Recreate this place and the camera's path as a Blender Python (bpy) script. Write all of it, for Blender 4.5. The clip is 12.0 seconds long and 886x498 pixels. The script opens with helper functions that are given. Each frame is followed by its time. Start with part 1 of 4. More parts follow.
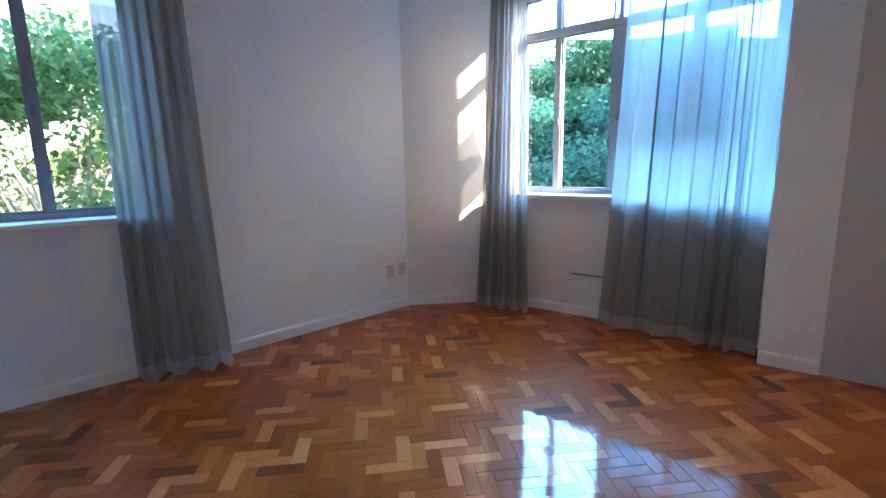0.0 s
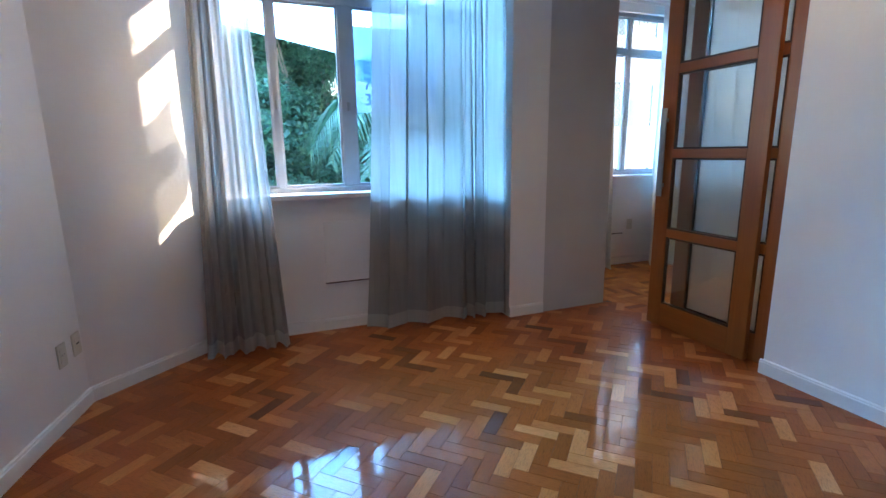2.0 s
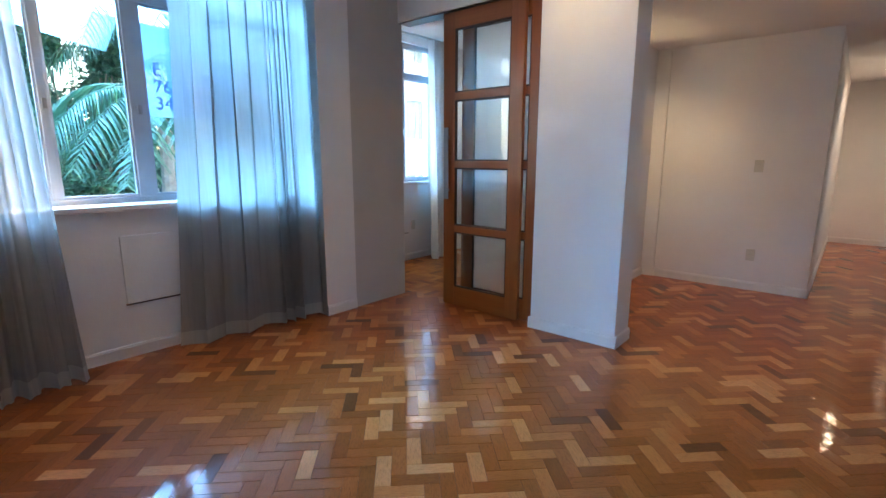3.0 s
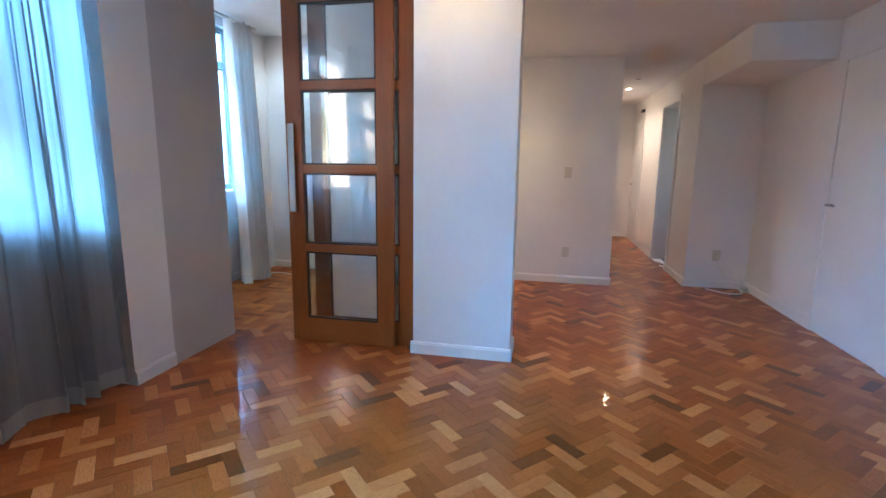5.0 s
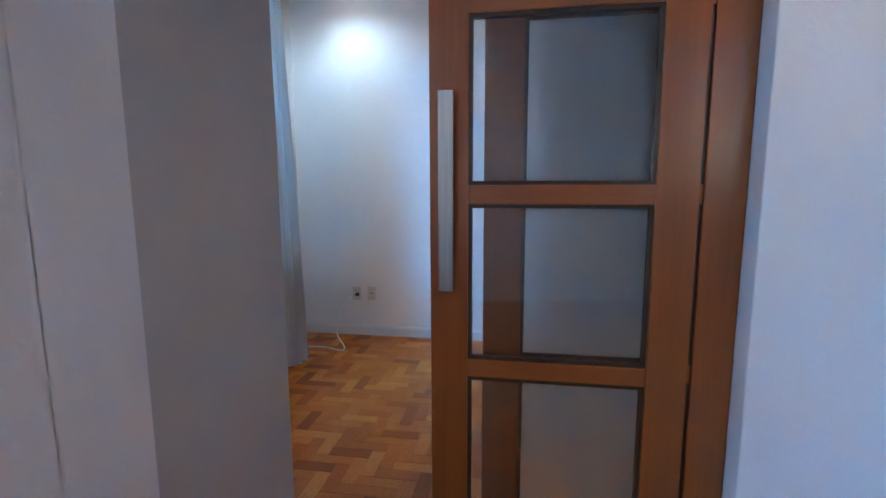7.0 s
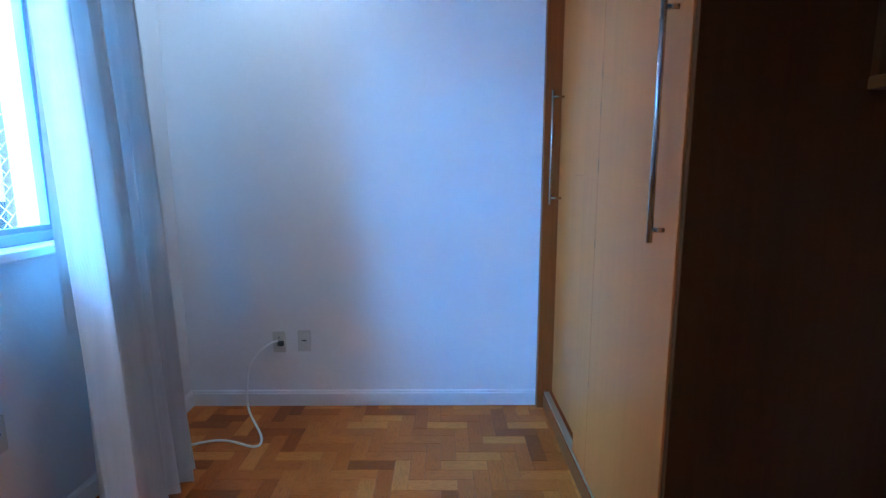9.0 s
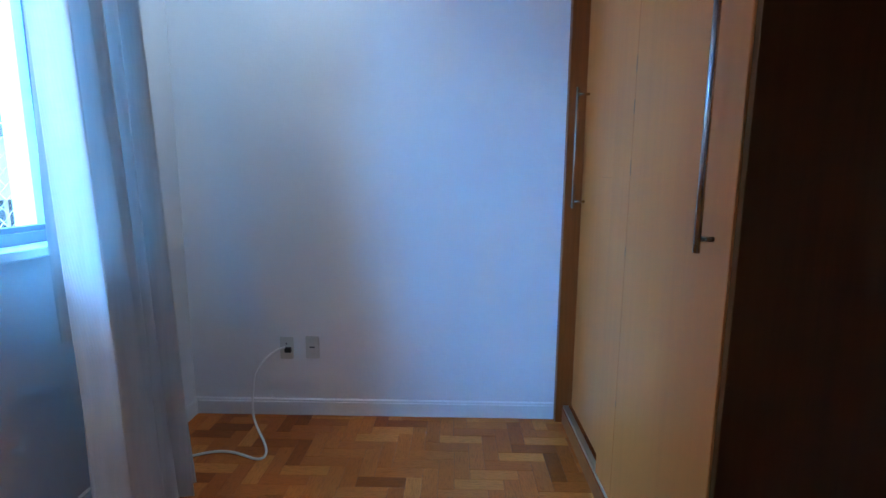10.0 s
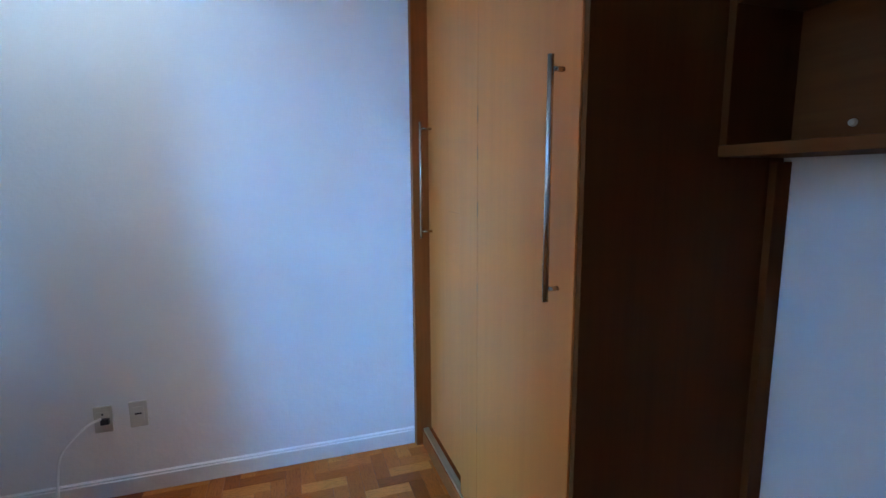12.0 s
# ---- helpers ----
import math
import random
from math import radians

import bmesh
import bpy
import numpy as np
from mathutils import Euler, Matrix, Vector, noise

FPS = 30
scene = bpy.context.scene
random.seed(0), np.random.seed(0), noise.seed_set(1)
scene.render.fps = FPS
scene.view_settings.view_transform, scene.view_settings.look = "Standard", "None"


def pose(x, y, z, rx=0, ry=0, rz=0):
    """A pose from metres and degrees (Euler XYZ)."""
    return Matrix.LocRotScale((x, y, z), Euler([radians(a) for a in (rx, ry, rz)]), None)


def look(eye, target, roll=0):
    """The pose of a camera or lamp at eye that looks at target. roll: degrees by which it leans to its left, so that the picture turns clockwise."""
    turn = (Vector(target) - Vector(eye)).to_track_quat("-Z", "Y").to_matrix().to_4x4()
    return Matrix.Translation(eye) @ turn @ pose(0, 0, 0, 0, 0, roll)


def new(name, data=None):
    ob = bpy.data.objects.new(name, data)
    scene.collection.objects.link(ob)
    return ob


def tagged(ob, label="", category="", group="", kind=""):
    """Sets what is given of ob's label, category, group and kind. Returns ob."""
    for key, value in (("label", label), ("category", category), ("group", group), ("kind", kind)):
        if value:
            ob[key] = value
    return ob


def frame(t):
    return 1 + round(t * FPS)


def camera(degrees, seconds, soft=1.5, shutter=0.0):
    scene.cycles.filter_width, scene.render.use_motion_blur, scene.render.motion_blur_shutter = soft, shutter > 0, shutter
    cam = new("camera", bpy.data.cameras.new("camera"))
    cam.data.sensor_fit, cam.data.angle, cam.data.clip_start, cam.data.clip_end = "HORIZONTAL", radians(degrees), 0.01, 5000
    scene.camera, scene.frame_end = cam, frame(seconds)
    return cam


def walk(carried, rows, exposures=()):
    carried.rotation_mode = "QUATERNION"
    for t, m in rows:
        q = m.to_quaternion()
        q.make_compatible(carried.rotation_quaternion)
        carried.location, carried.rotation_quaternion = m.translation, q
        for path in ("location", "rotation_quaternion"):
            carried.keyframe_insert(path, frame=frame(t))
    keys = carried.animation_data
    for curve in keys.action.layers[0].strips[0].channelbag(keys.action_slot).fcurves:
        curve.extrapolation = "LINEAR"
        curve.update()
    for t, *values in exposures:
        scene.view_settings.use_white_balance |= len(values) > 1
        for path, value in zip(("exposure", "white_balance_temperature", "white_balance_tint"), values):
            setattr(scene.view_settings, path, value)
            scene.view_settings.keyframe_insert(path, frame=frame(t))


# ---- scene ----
cam = camera(85.8, 12.0)
PATH = [
    (0, (-0.096, 0.775, 1.282), (-1.29, 2.339, 0.927), -1.1),
    (0.5, (-0.526, 0.848, 1.321), (-1.381, 2.615, 0.942), -1.9),
    (1, (-1.04, 0.826, 1.322), (-1.474, 2.738, 0.928), -1.8),
    (1.5, (-1.56, 0.974, 1.296), (-1.507, 2.929, 0.876), -1.7),
    (2, (-2.029, 1.09, 1.282), (-1.314, 2.915, 0.881), -0.8),
    (2.5, (-2.33, 1.059, 1.295), (-1.095, 2.587, 0.918), -0.5),
    (3, (-2.536, 1.015, 1.299), (-1.04, 2.289, 0.924), 0.1),
    (3.5, (-2.7, 1.103, 1.303), (-1.01, 2.109, 0.942), 0.9),
    (3.7, (-2.718, 1.16, 1.286), (-0.97, 2.068, 0.937), 0.9),
    (5.5, (-2.149, 2.386, 1.275), (-0.203, 2.704, 0.938), 0.3),
    (6, (-1.785, 2.805, 1.277), (0.167, 3.092, 0.952), -0.2),
    (6.5, (-1.297, 3.131, 1.287), (0.66, 3.415, 0.975), -0.4),
    (7, (-0.799, 3.446, 1.285), (1.156, 3.764, 1.007), -0.2),
    (7.1, (-0.711, 3.486, 1.287), (1.243, 3.813, 1.011), -0.1),
    (8.8, (0.504, 3.939, 1.244), (2.478, 4.008, 0.932), -0.5),
    (9, (0.549, 3.931, 1.231), (2.525, 3.932, 0.92), -0.2),
    (9.5, (0.623, 3.92, 1.229), (2.598, 3.862, 0.922), 0.4),
    (10, (0.666, 3.954, 1.227), (2.642, 4.0, 0.923), 0.3),
    (10.5, (0.712, 4.022, 1.244), (2.685, 4.098, 0.927), 0.3),
    (11, (0.738, 4.065, 1.26), (2.707, 3.953, 0.928), 0.3),
    (11.5, (0.74, 4.042, 1.304), (2.68, 3.684, 0.976), -0.1),
    (12, (0.709, 4.009, 1.358), (2.591, 3.397, 1.068), -0.4),
]
EXPOSURES = [(0.0, 3.52, 6750, 10), (1.0, 3.52, 6850, 10), (2.0, 3.36, 6950, 10), (2.5, 3.42, 7000, 10), (3.5, 3.66, 6950, 10), (5.5, 3.88, 6200, 10), (7.0, 3.6, 5850, 10), (8.8, 3.45, 4980, 10), (9.5, 3.38, 5050, 10), (10.0, 3.2, 5180, 10), (11.0, 3.0, 5350, 10), (11.5, 3.38, 5550, 10), (12.0, 3.45, 5700, 10)]
walk(cam, [(t, look(eye, target, roll)) for t, eye, target, roll in PATH], EXPOSURES)

# ---- world, sun and lamps ----
SUN_DIR = Vector((2.55, 1.0, 1.28)).normalized()      # towards the sun
world = bpy.data.worlds.new("sky")
scene.world = world
world.use_nodes = True
wn = world.node_tree.nodes
sky = wn.new("ShaderNodeTexSky")
sky.sky_type, sky.sun_disc = "NISHITA", False
sky.sun_elevation = math.asin(SUN_DIR.z)
sky.sun_rotation = math.atan2(SUN_DIR.x, SUN_DIR.y)
world.node_tree.links.new(sky.outputs[0], wn["Background"].inputs[0])
wn["Background"].inputs[1].default_value = 0.12

sun_data = bpy.data.lights.new("sun", "SUN")
sun_data.energy, sun_data.angle, sun_data.color = 4.0, radians(0.5), (1.0, 0.86, 0.7)
new("sun", sun_data).matrix_world = look(SUN_DIR * 40, (0, 0, 0))


def sky_stand_in(name, centre, towards, wide, high, watts, spread=180.0, colour=(0.14, 0.46, 1.0)):
    """Added area lamp for the sky's light that comes in high through a window."""
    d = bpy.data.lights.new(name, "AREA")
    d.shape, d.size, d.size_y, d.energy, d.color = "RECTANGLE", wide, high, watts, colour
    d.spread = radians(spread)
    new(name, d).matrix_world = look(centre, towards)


# lamps added outside, above the view, to boost the daylight indoors
sky_stand_in("sky_stand_in_living", (-2.3, 9.6, 6.0), (-1.3, 4.6, 1.9), 9.0, 5.4, 235)
sky_stand_in("sky_stand_in_side", (-8.4, 2.4, 5.2), (-3.5, 1.3, 1.9), 5.5, 3.4, 52)
sky_stand_in("sky_stand_in_bedroom", (-1.6, 9.4, 4.4), (1.75, 5.3, 1.8), 6.5, 2.6, 132, 110.0, (0.13, 0.48, 1.0))


# ---- materials ----
def material(name):
    m = bpy.data.materials.new(name)
    m.use_nodes = True
    return m, m.node_tree.nodes, m.node_tree.links, m.node_tree.nodes["Principled BSDF"]


def ramp(nodes, stops):
    r = nodes.new("ShaderNodeValToRGB")
    while len(r.color_ramp.elements) < len(stops):
        r.color_ramp.elements.new(0.5)
    for e, (p, c) in zip(r.color_ramp.elements, stops):
        e.position, e.color = p, (*c, 1)
    return r


def coords(nodes, links, scale, space="Object"):
    tc, mp = nodes.new("ShaderNodeTexCoord"), nodes.new("ShaderNodeMapping")
    mp.inputs["Scale"].default_value = scale
    links.new(tc.outputs[space], mp.inputs[0])
    return mp.outputs[0]


def noise_tex(nodes, links, vec, scale, detail=4.0, rough=0.55, distort=0.0):
    n = nodes.new("ShaderNodeTexNoise")
    n.inputs["Scale"].default_value, n.inputs["Detail"].default_value = scale, detail
    n.inputs["Roughness"].default_value, n.inputs["Distortion"].default_value = rough, distort
    if vec is not None:
        links.new(vec, n.inputs["Vector"])
    return n.outputs[0]


def bump(nodes, links, height, strength, distance, shader, socket="Normal"):
    b = nodes.new("ShaderNodeBump")
    b.inputs["Strength"].default_value, b.inputs["Distance"].default_value = strength, distance
    links.new(height, b.inputs["Height"])
    links.new(b.outputs[0], shader.inputs[socket])


def mix_colour(nodes, links, fac, a, b, blend="MIX"):
    m = nodes.new("ShaderNodeMix")
    m.data_type, m.blend_type = "RGBA", blend
    for sock, v in ((m.inputs[0], fac), (m.inputs[6], a), (m.inputs[7], b)):
        if isinstance(v, (int, float)):
            sock.default_value = v
        elif isinstance(v, tuple):
            sock.default_value = (*v, 1)
        else:
            links.new(v, sock)
    return m.outputs[2]


def plaster(name, a, b, rough=0.6, grain=220.0):
    m, n, l, p = material(name)
    v = coords(n, l, (1, 1, 1))
    big = noise_tex(n, l, v, 1.7, 3)
    r = ramp(n, [(0.3, a), (0.7, b)])
    l.new(big, r.inputs[0])
    l.new(r.outputs[0], p.inputs["Base Color"])
    p.inputs["Roughness"].default_value = rough
    rolled = noise_tex(n, l, v, grain * 0.35, 5)
    uneven = noise_tex(n, l, v, 6.0, 4, 0.6)
    both = n.new("ShaderNodeMath")
    both.operation = "MULTIPLY_ADD"
    both.inputs[1].default_value = 5.0
    l.new(uneven, both.inputs[0])
    l.new(rolled, both.inputs[2])
    bump(n, l, both.outputs[0], 0.2, 0.004, p)
    return m


def wood(name, dark, mid, pale, axis="z", rough=0.32, coat=0.3, grain=1.0, streak=0.3, spec=0.5):
    """Veneer or solid wood whose grain runs along one axis."""
    m, n, l, p = material(name)
    stretch = {"x": (0.7, 14, 14), "y": (14, 0.7, 14), "z": (14, 14, 0.7)}[axis]
    v = coords(n, l, tuple(s * grain for s in stretch))
    broad = noise_tex(n, l, v, 0.55, 4, 0.6, 0.8)
    fine = noise_tex(n, l, v, 6.0, 3, 0.6, 0.2)
    r = ramp(n, [(0.28, dark), (0.5, mid), (0.75, pale)])
    l.new(broad, r.inputs[0])
    f = ramp(n, [(0.35, (1 - streak * 0.9, 1 - streak, 1 - streak * 1.1)), (0.6, (1, 1, 1))])
    l.new(fine, f.inputs[0])
    l.new(mix_colour(n, l, 1.0, r.outputs[0], f.outputs[0], "MULTIPLY"), p.inputs["Base Color"])
    p.inputs["Roughness"].default_value = rough
    p.inputs["Specular IOR Level"].default_value = spec
    p.inputs["Coat Weight"].default_value, p.inputs["Coat Roughness"].default_value = coat, 0.12
    bump(n, l, fine, 0.08, 0.002, p)
    return m


def parquet(name, per_island, tones, gloss=1.0):
    """Varnished wooden blocks, each with its own tone; the grain runs along the block (its UV's u)."""
    m, n, l, p = material(name)
    if per_island:
        rnd = n.new("ShaderNodeNewGeometry").outputs["Random Per Island"]
    else:
        rnd = n.new("ShaderNodeObjectInfo").outputs["Random"]
    tone = ramp(n, tones)
    l.new(rnd, tone.inputs[0])
    tc, mp = n.new("ShaderNodeTexCoord"), n.new("ShaderNodeMapping")
    mp.inputs["Scale"].default_value = (1.2, 11, 1)
    l.new(tc.outputs["UV"], mp.inputs[0])
    off = n.new("ShaderNodeVectorMath")
    off.operation = "SCALE"
    off.inputs[0].default_value = (37.0, 53.0, 11.0)
    l.new(rnd, off.inputs["Scale"])
    l.new(off.outputs[0], mp.inputs["Location"])
    g = noise_tex(n, l, mp.outputs[0], 5.0, 4, 0.62, 0.6)
    gr = ramp(n, [(0.3, (0.62, 0.56, 0.5)), (0.52, (1, 1, 1)), (0.75, (1.0, 0.98, 0.95))])
    l.new(g, gr.inputs[0])
    col = mix_colour(n, l, 1.0, tone.outputs[0], gr.outputs[0], "MULTIPLY")
    wear = noise_tex(n, l, n.new("ShaderNodeNewGeometry").outputs["Position"], 2.3, 3)
    wr = ramp(n, [(0.3, (0.84, 0.8, 0.76)), (0.65, (1, 1, 1))])
    l.new(wear, wr.inputs[0])
    col = mix_colour(n, l, 1.0, col, wr.outputs[0], "MULTIPLY")
    l.new(col, p.inputs["Base Color"])
    p.inputs["Roughness"].default_value = 0.4
    p.inputs["Specular IOR Level"].default_value = 0.06
    p.inputs["Coat Weight"].default_value, p.inputs["Coat IOR"].default_value = gloss, 1.33
    cr = ramp(n, [(0.35, (0.02, 0.02, 0.02)), (0.7, (0.08, 0.08, 0.08))])
    l.new(wear, cr.inputs[0])
    l.new(cr.outputs[0], p.inputs["Coat Roughness"])
    swell = noise_tex(n, l, n.new("ShaderNodeNewGeometry").outputs["Position"], 16.0, 3)
    bump(n, l, swell, 0.14, 0.005, p, "Coat Normal")
    bump(n, l, g, 0.1, 0.001, p)
    return m


def plain(name, colour, rough=0.5, metal=0.0, coat=0.0, vary=0.12, scale=9.0):
    m, n, l, p = material(name)
    v = coords(n, l, (1, 1, 1))
    r = ramp(n, [(0.25, tuple(c * (1 - vary) for c in colour)), (0.75, colour)])
    l.new(noise_tex(n, l, v, scale, 4), r.inputs[0])
    l.new(r.outputs[0], p.inputs["Base Color"])
    p.inputs["Roughness"].default_value, p.inputs["Metallic"].default_value = rough, metal
    p.inputs["Coat Weight"].default_value = coat
    return m


def brushed(name, colour, rough=0.3, stretch=(220, 220, 3)):
    m, n, l, p = material(name)
    f = noise_tex(n, l, coords(n, l, stretch), 1.0, 2)
    r = ramp(n, [(0.3, tuple(c * 0.75 for c in colour)), (0.7, colour)])
    l.new(f, r.inputs[0])
    l.new(r.outputs[0], p.inputs["Base Color"])
    p.inputs["Metallic"].default_value, p.inputs["Roughness"].default_value = 1.0, rough
    return m


def cloth(name, colour, through_light, see, weave=900.0):
    """Curtain cloth: it scatters light on both sides and lets some of it straight through."""
    m, n, l, p = material(name)
    out = n["Material Output"]
    n.remove(p)
    v = coords(n, l, (1, 1, 1))
    r = ramp(n, [(0.3, tuple(c * 0.86 for c in colour)), (0.7, colour)])
    l.new(noise_tex(n, l, coords(n, l, (30, 30, 2.0)), 1.0, 4), r.inputs[0])
    d, t, tr = n.new("ShaderNodeBsdfDiffuse"), n.new("ShaderNodeBsdfTranslucent"), n.new("ShaderNodeBsdfTransparent")
    l.new(r.outputs[0], d.inputs[0])
    l.new(r.outputs[0], t.inputs[0])
    wv = n.new("ShaderNodeTexWave")
    wv.inputs["Scale"].default_value, wv.inputs["Distortion"].default_value = weave / 6, 1.5
    l.new(v, wv.inputs["Vector"])
    for s in (d, t):
        b = n.new("ShaderNodeBump")
        b.inputs["Strength"].default_value, b.inputs["Distance"].default_value = 0.1, 0.001
        l.new(wv.outputs[0], b.inputs["Height"])
        l.new(b.outputs[0], s.inputs["Normal"])
    m1, m2 = n.new("ShaderNodeMixShader"), n.new("ShaderNodeMixShader")
    m1.inputs[0].default_value, m2.inputs[0].default_value = through_light, see
    l.new(d.outputs[0], m1.inputs[1])
    l.new(t.outputs[0], m1.inputs[2])
    l.new(m1.outputs[0], m2.inputs[1])
    l.new(tr.outputs[0], m2.inputs[2])
    l.new(m2.outputs[0], out.inputs[0])
    return m


def leaf_mat(name, stops, through_light=0.4):
    m, n, l, p = material(name)
    out = n["Material Output"]
    r = ramp(n, stops)
    l.new(n.new("ShaderNodeNewGeometry").outputs["Random Per Island"], r.inputs[0])
    l.new(r.outputs[0], p.inputs["Base Color"])
    p.inputs["Roughness"].default_value = 0.45
    t, mx = n.new("ShaderNodeBsdfTranslucent"), n.new("ShaderNodeMixShader")
    l.new(mix_colour(n, l, 1.0, r.outputs[0], (0.8, 1.0, 0.85), "MULTIPLY"), t.inputs[0])
    mx.inputs[0].default_value = through_light
    l.new(p.outputs[0], mx.inputs[1])
    l.new(t.outputs[0], mx.inputs[2])
    l.new(mx.outputs[0], out.inputs[0])
    return m


def glass_mat(name, rough, tint=(1, 1, 1), coat=0.0):
    m, n, l, p = material(name)
    p.inputs["Base Color"].default_value = (*tint, 1)
    p.inputs["Transmission Weight"].default_value = 1.0
    p.inputs["Roughness"].default_value, p.inputs["IOR"].default_value = rough, 1.45
    p.inputs["Coat Weight"].default_value, p.inputs["Coat Roughness"].default_value = coat, 0.02
    return m


def frost_mat(name, rough, tint, scatter):
    m, n, l, p = material(name)
    out = n["Material Output"]
    p.inputs["Base Color"].default_value = (*tint, 1)
    p.inputs["Transmission Weight"].default_value = 1.0
    p.inputs["Roughness"].default_value, p.inputs["IOR"].default_value = rough, 1.45
    p.inputs["Coat Weight"].default_value, p.inputs["Coat Roughness"].default_value = 1.0, 0.02
    t, mx = n.new("ShaderNodeBsdfTranslucent"), n.new("ShaderNodeMixShader")
    t.inputs[0].default_value = (*tint, 1)
    mx.inputs[0].default_value = scatter
    l.new(p.outputs[0], mx.inputs[1])
    l.new(t.outputs[0], mx.inputs[2])
    l.new(mx.outputs[0], out.inputs[0])
    return m


def lamp_mat(name, colour, strength):
    m, n, l, p = material(name)
    p.inputs["Emission Color"].default_value, p.inputs["Emission Strength"].default_value = (*colour, 1), strength
    return m


WALL = plaster("white_wall_paint", (0.78, 0.76, 0.75), (0.83, 0.815, 0.80))
# the pocket panel's own grey, taken darker to hold the shade on it
PANEL_SHADED = plaster("grey_panel_paint_shaded", (0.50, 0.472, 0.455), (0.56, 0.53, 0.51), 0.5)
CEIL = plaster("ceiling_paint", (0.78, 0.77, 0.76), (0.82, 0.81, 0.8), 0.8)
TRIM = plaster("white_trim_paint", (0.76, 0.75, 0.74), (0.82, 0.81, 0.8), 0.38)
BROWN_TONES = [(0.0, (0.13, 0.031, 0.006)), (0.03, (0.19, 0.046, 0.009)), (0.06, (0.28, 0.065, 0.011)), (0.35, (0.345, 0.083, 0.015)),
               (0.68, (0.41, 0.106, 0.022)), (0.82, (0.49, 0.14, 0.034)), (0.93, (0.62, 0.212, 0.066)), (1.0, (0.68, 0.257, 0.095))]
HONEY_TONES = [(0.0, (0.24, 0.055, 0.008)), (0.06, (0.33, 0.08, 0.011)), (0.12, (0.44, 0.115, 0.016)), (0.5, (0.5, 0.138, 0.02)),
               (0.8, (0.56, 0.165, 0.027)), (0.96, (0.66, 0.22, 0.044))]
PARQ, PARQ_REST = parquet("brown_parquet_block", False, BROWN_TONES, 0.9), parquet("brown_parquet", True, BROWN_TONES, 0.9)
HONEY, HONEY_REST = parquet("honey_parquet_block", False, HONEY_TONES, 0.6), parquet("honey_parquet", True, HONEY_TONES, 0.6)
JOINT = plain("dark_floor_joint", (0.05, 0.024, 0.012), 0.6)
DOORWOOD = wood("sliding_door_wood", (0.23, 0.058, 0.009), (0.285, 0.077, 0.012), (0.33, 0.096, 0.016), "z", 0.38, 0.15, 0.7, 0.1)
DOORWOOD_H = wood("sliding_door_wood_rail", (0.23, 0.058, 0.009), (0.285, 0.077, 0.012), (0.33, 0.096, 0.016), "y", 0.38, 0.15, 0.7, 0.1)
BEAD = plain("dark_glazing_bead", (0.05, 0.018, 0.008), 0.4)
MAPLE = wood("pale_wardrobe_veneer", (0.45, 0.122, 0.022), (0.49, 0.138, 0.026), (0.53, 0.154, 0.031), "z", 0.38, 0.05, 0.35, 0.06, 0.2)
MAPLE_EDGE = wood("wardrobe_jamb_wood", (0.22, 0.05, 0.008), (0.27, 0.065, 0.011), (0.31, 0.08, 0.015), "z", 0.4, 0.1, 1.0, 0.15, 0.2)
DARKWOOD = wood("dark_wardrobe_veneer", (0.095, 0.029, 0.005), (0.118, 0.036, 0.007), (0.138, 0.043, 0.008), "z", 0.6, 0.0, 0.7, 0.1, 0.08)
DARKWOOD_X = wood("dark_shelf_veneer", (0.13, 0.04, 0.007), (0.16, 0.05, 0.009), (0.19, 0.062, 0.012), "x", 0.55, 0.0, 0.7, 0.15, 0.12)
STEEL = brushed("brushed_steel", (0.34, 0.35, 0.36), 0.36)
BAR = brushed("polished_bar_steel", (0.6, 0.6, 0.6), 0.24)
ALU = brushed("anodised_aluminium", (0.7, 0.71, 0.73), 0.35, (3, 220, 220))
FRAME = plain("grey_window_paint", (0.33, 0.36, 0.4), 0.4)
PLATE = plain("ivory_plastic", (0.62, 0.60, 0.53), 0.35, vary=0.05)
PLUG = plain("black_plastic", (0.02, 0.02, 0.022), 0.4)
CABLE = plain("white_cable", (0.84, 0.83, 0.81), 0.4, vary=0.06)
GLASS = glass_mat("clear_window_glass", 0.0)
FROST = frost_mat("frosted_door_glass", 0.36, (0.9, 0.96, 0.98), 0.13)
CLEAR = frost_mat("lightly_satined_door_glass", 0.05, (0.93, 0.97, 0.98), 0.02)
CURTAIN = cloth("grey_voile", (0.39, 0.377, 0.365), 0.62, 0.13)
CURTAIN_HEM = cloth("grey_voile_hem", (0.5, 0.48, 0.46), 0.35, 0.03)
CURTAIN_W = cloth("pale_curtain_cloth", (0.82, 0.8, 0.77), 0.12, 0.0)
CURTAIN_W_HEM = cloth("pale_curtain_hem", (0.8, 0.785, 0.76), 0.06, 0.0)
BARK = plain("grey_bark", (0.36, 0.33, 0.29), 0.9, vary=0.45, scale=14)
LEAF = leaf_mat("green_leaves", [(0.0, (0.035, 0.13, 0.10)), (0.5, (0.065, 0.22, 0.165)), (0.85, (0.11, 0.32, 0.22)), (1.0, (0.2, 0.36, 0.2))], 0.55)
LEAF_Y = leaf_mat("yellow_green_leaves", [(0.0, (0.08, 0.17, 0.06)), (0.5, (0.16, 0.28, 0.1)), (0.9, (0.28, 0.35, 0.16)), (1.0, (0.4, 0.34, 0.17))], 0.55)
PALM = leaf_mat("palm_fronds", [(0.0, (0.03, 0.11, 0.07)), (0.6, (0.06, 0.18, 0.11)), (1.0, (0.12, 0.22, 0.11))], 0.4)
FACADE = plaster("white_facade", (0.55, 0.55, 0.54), (0.64, 0.64, 0.63), 0.85, 60)
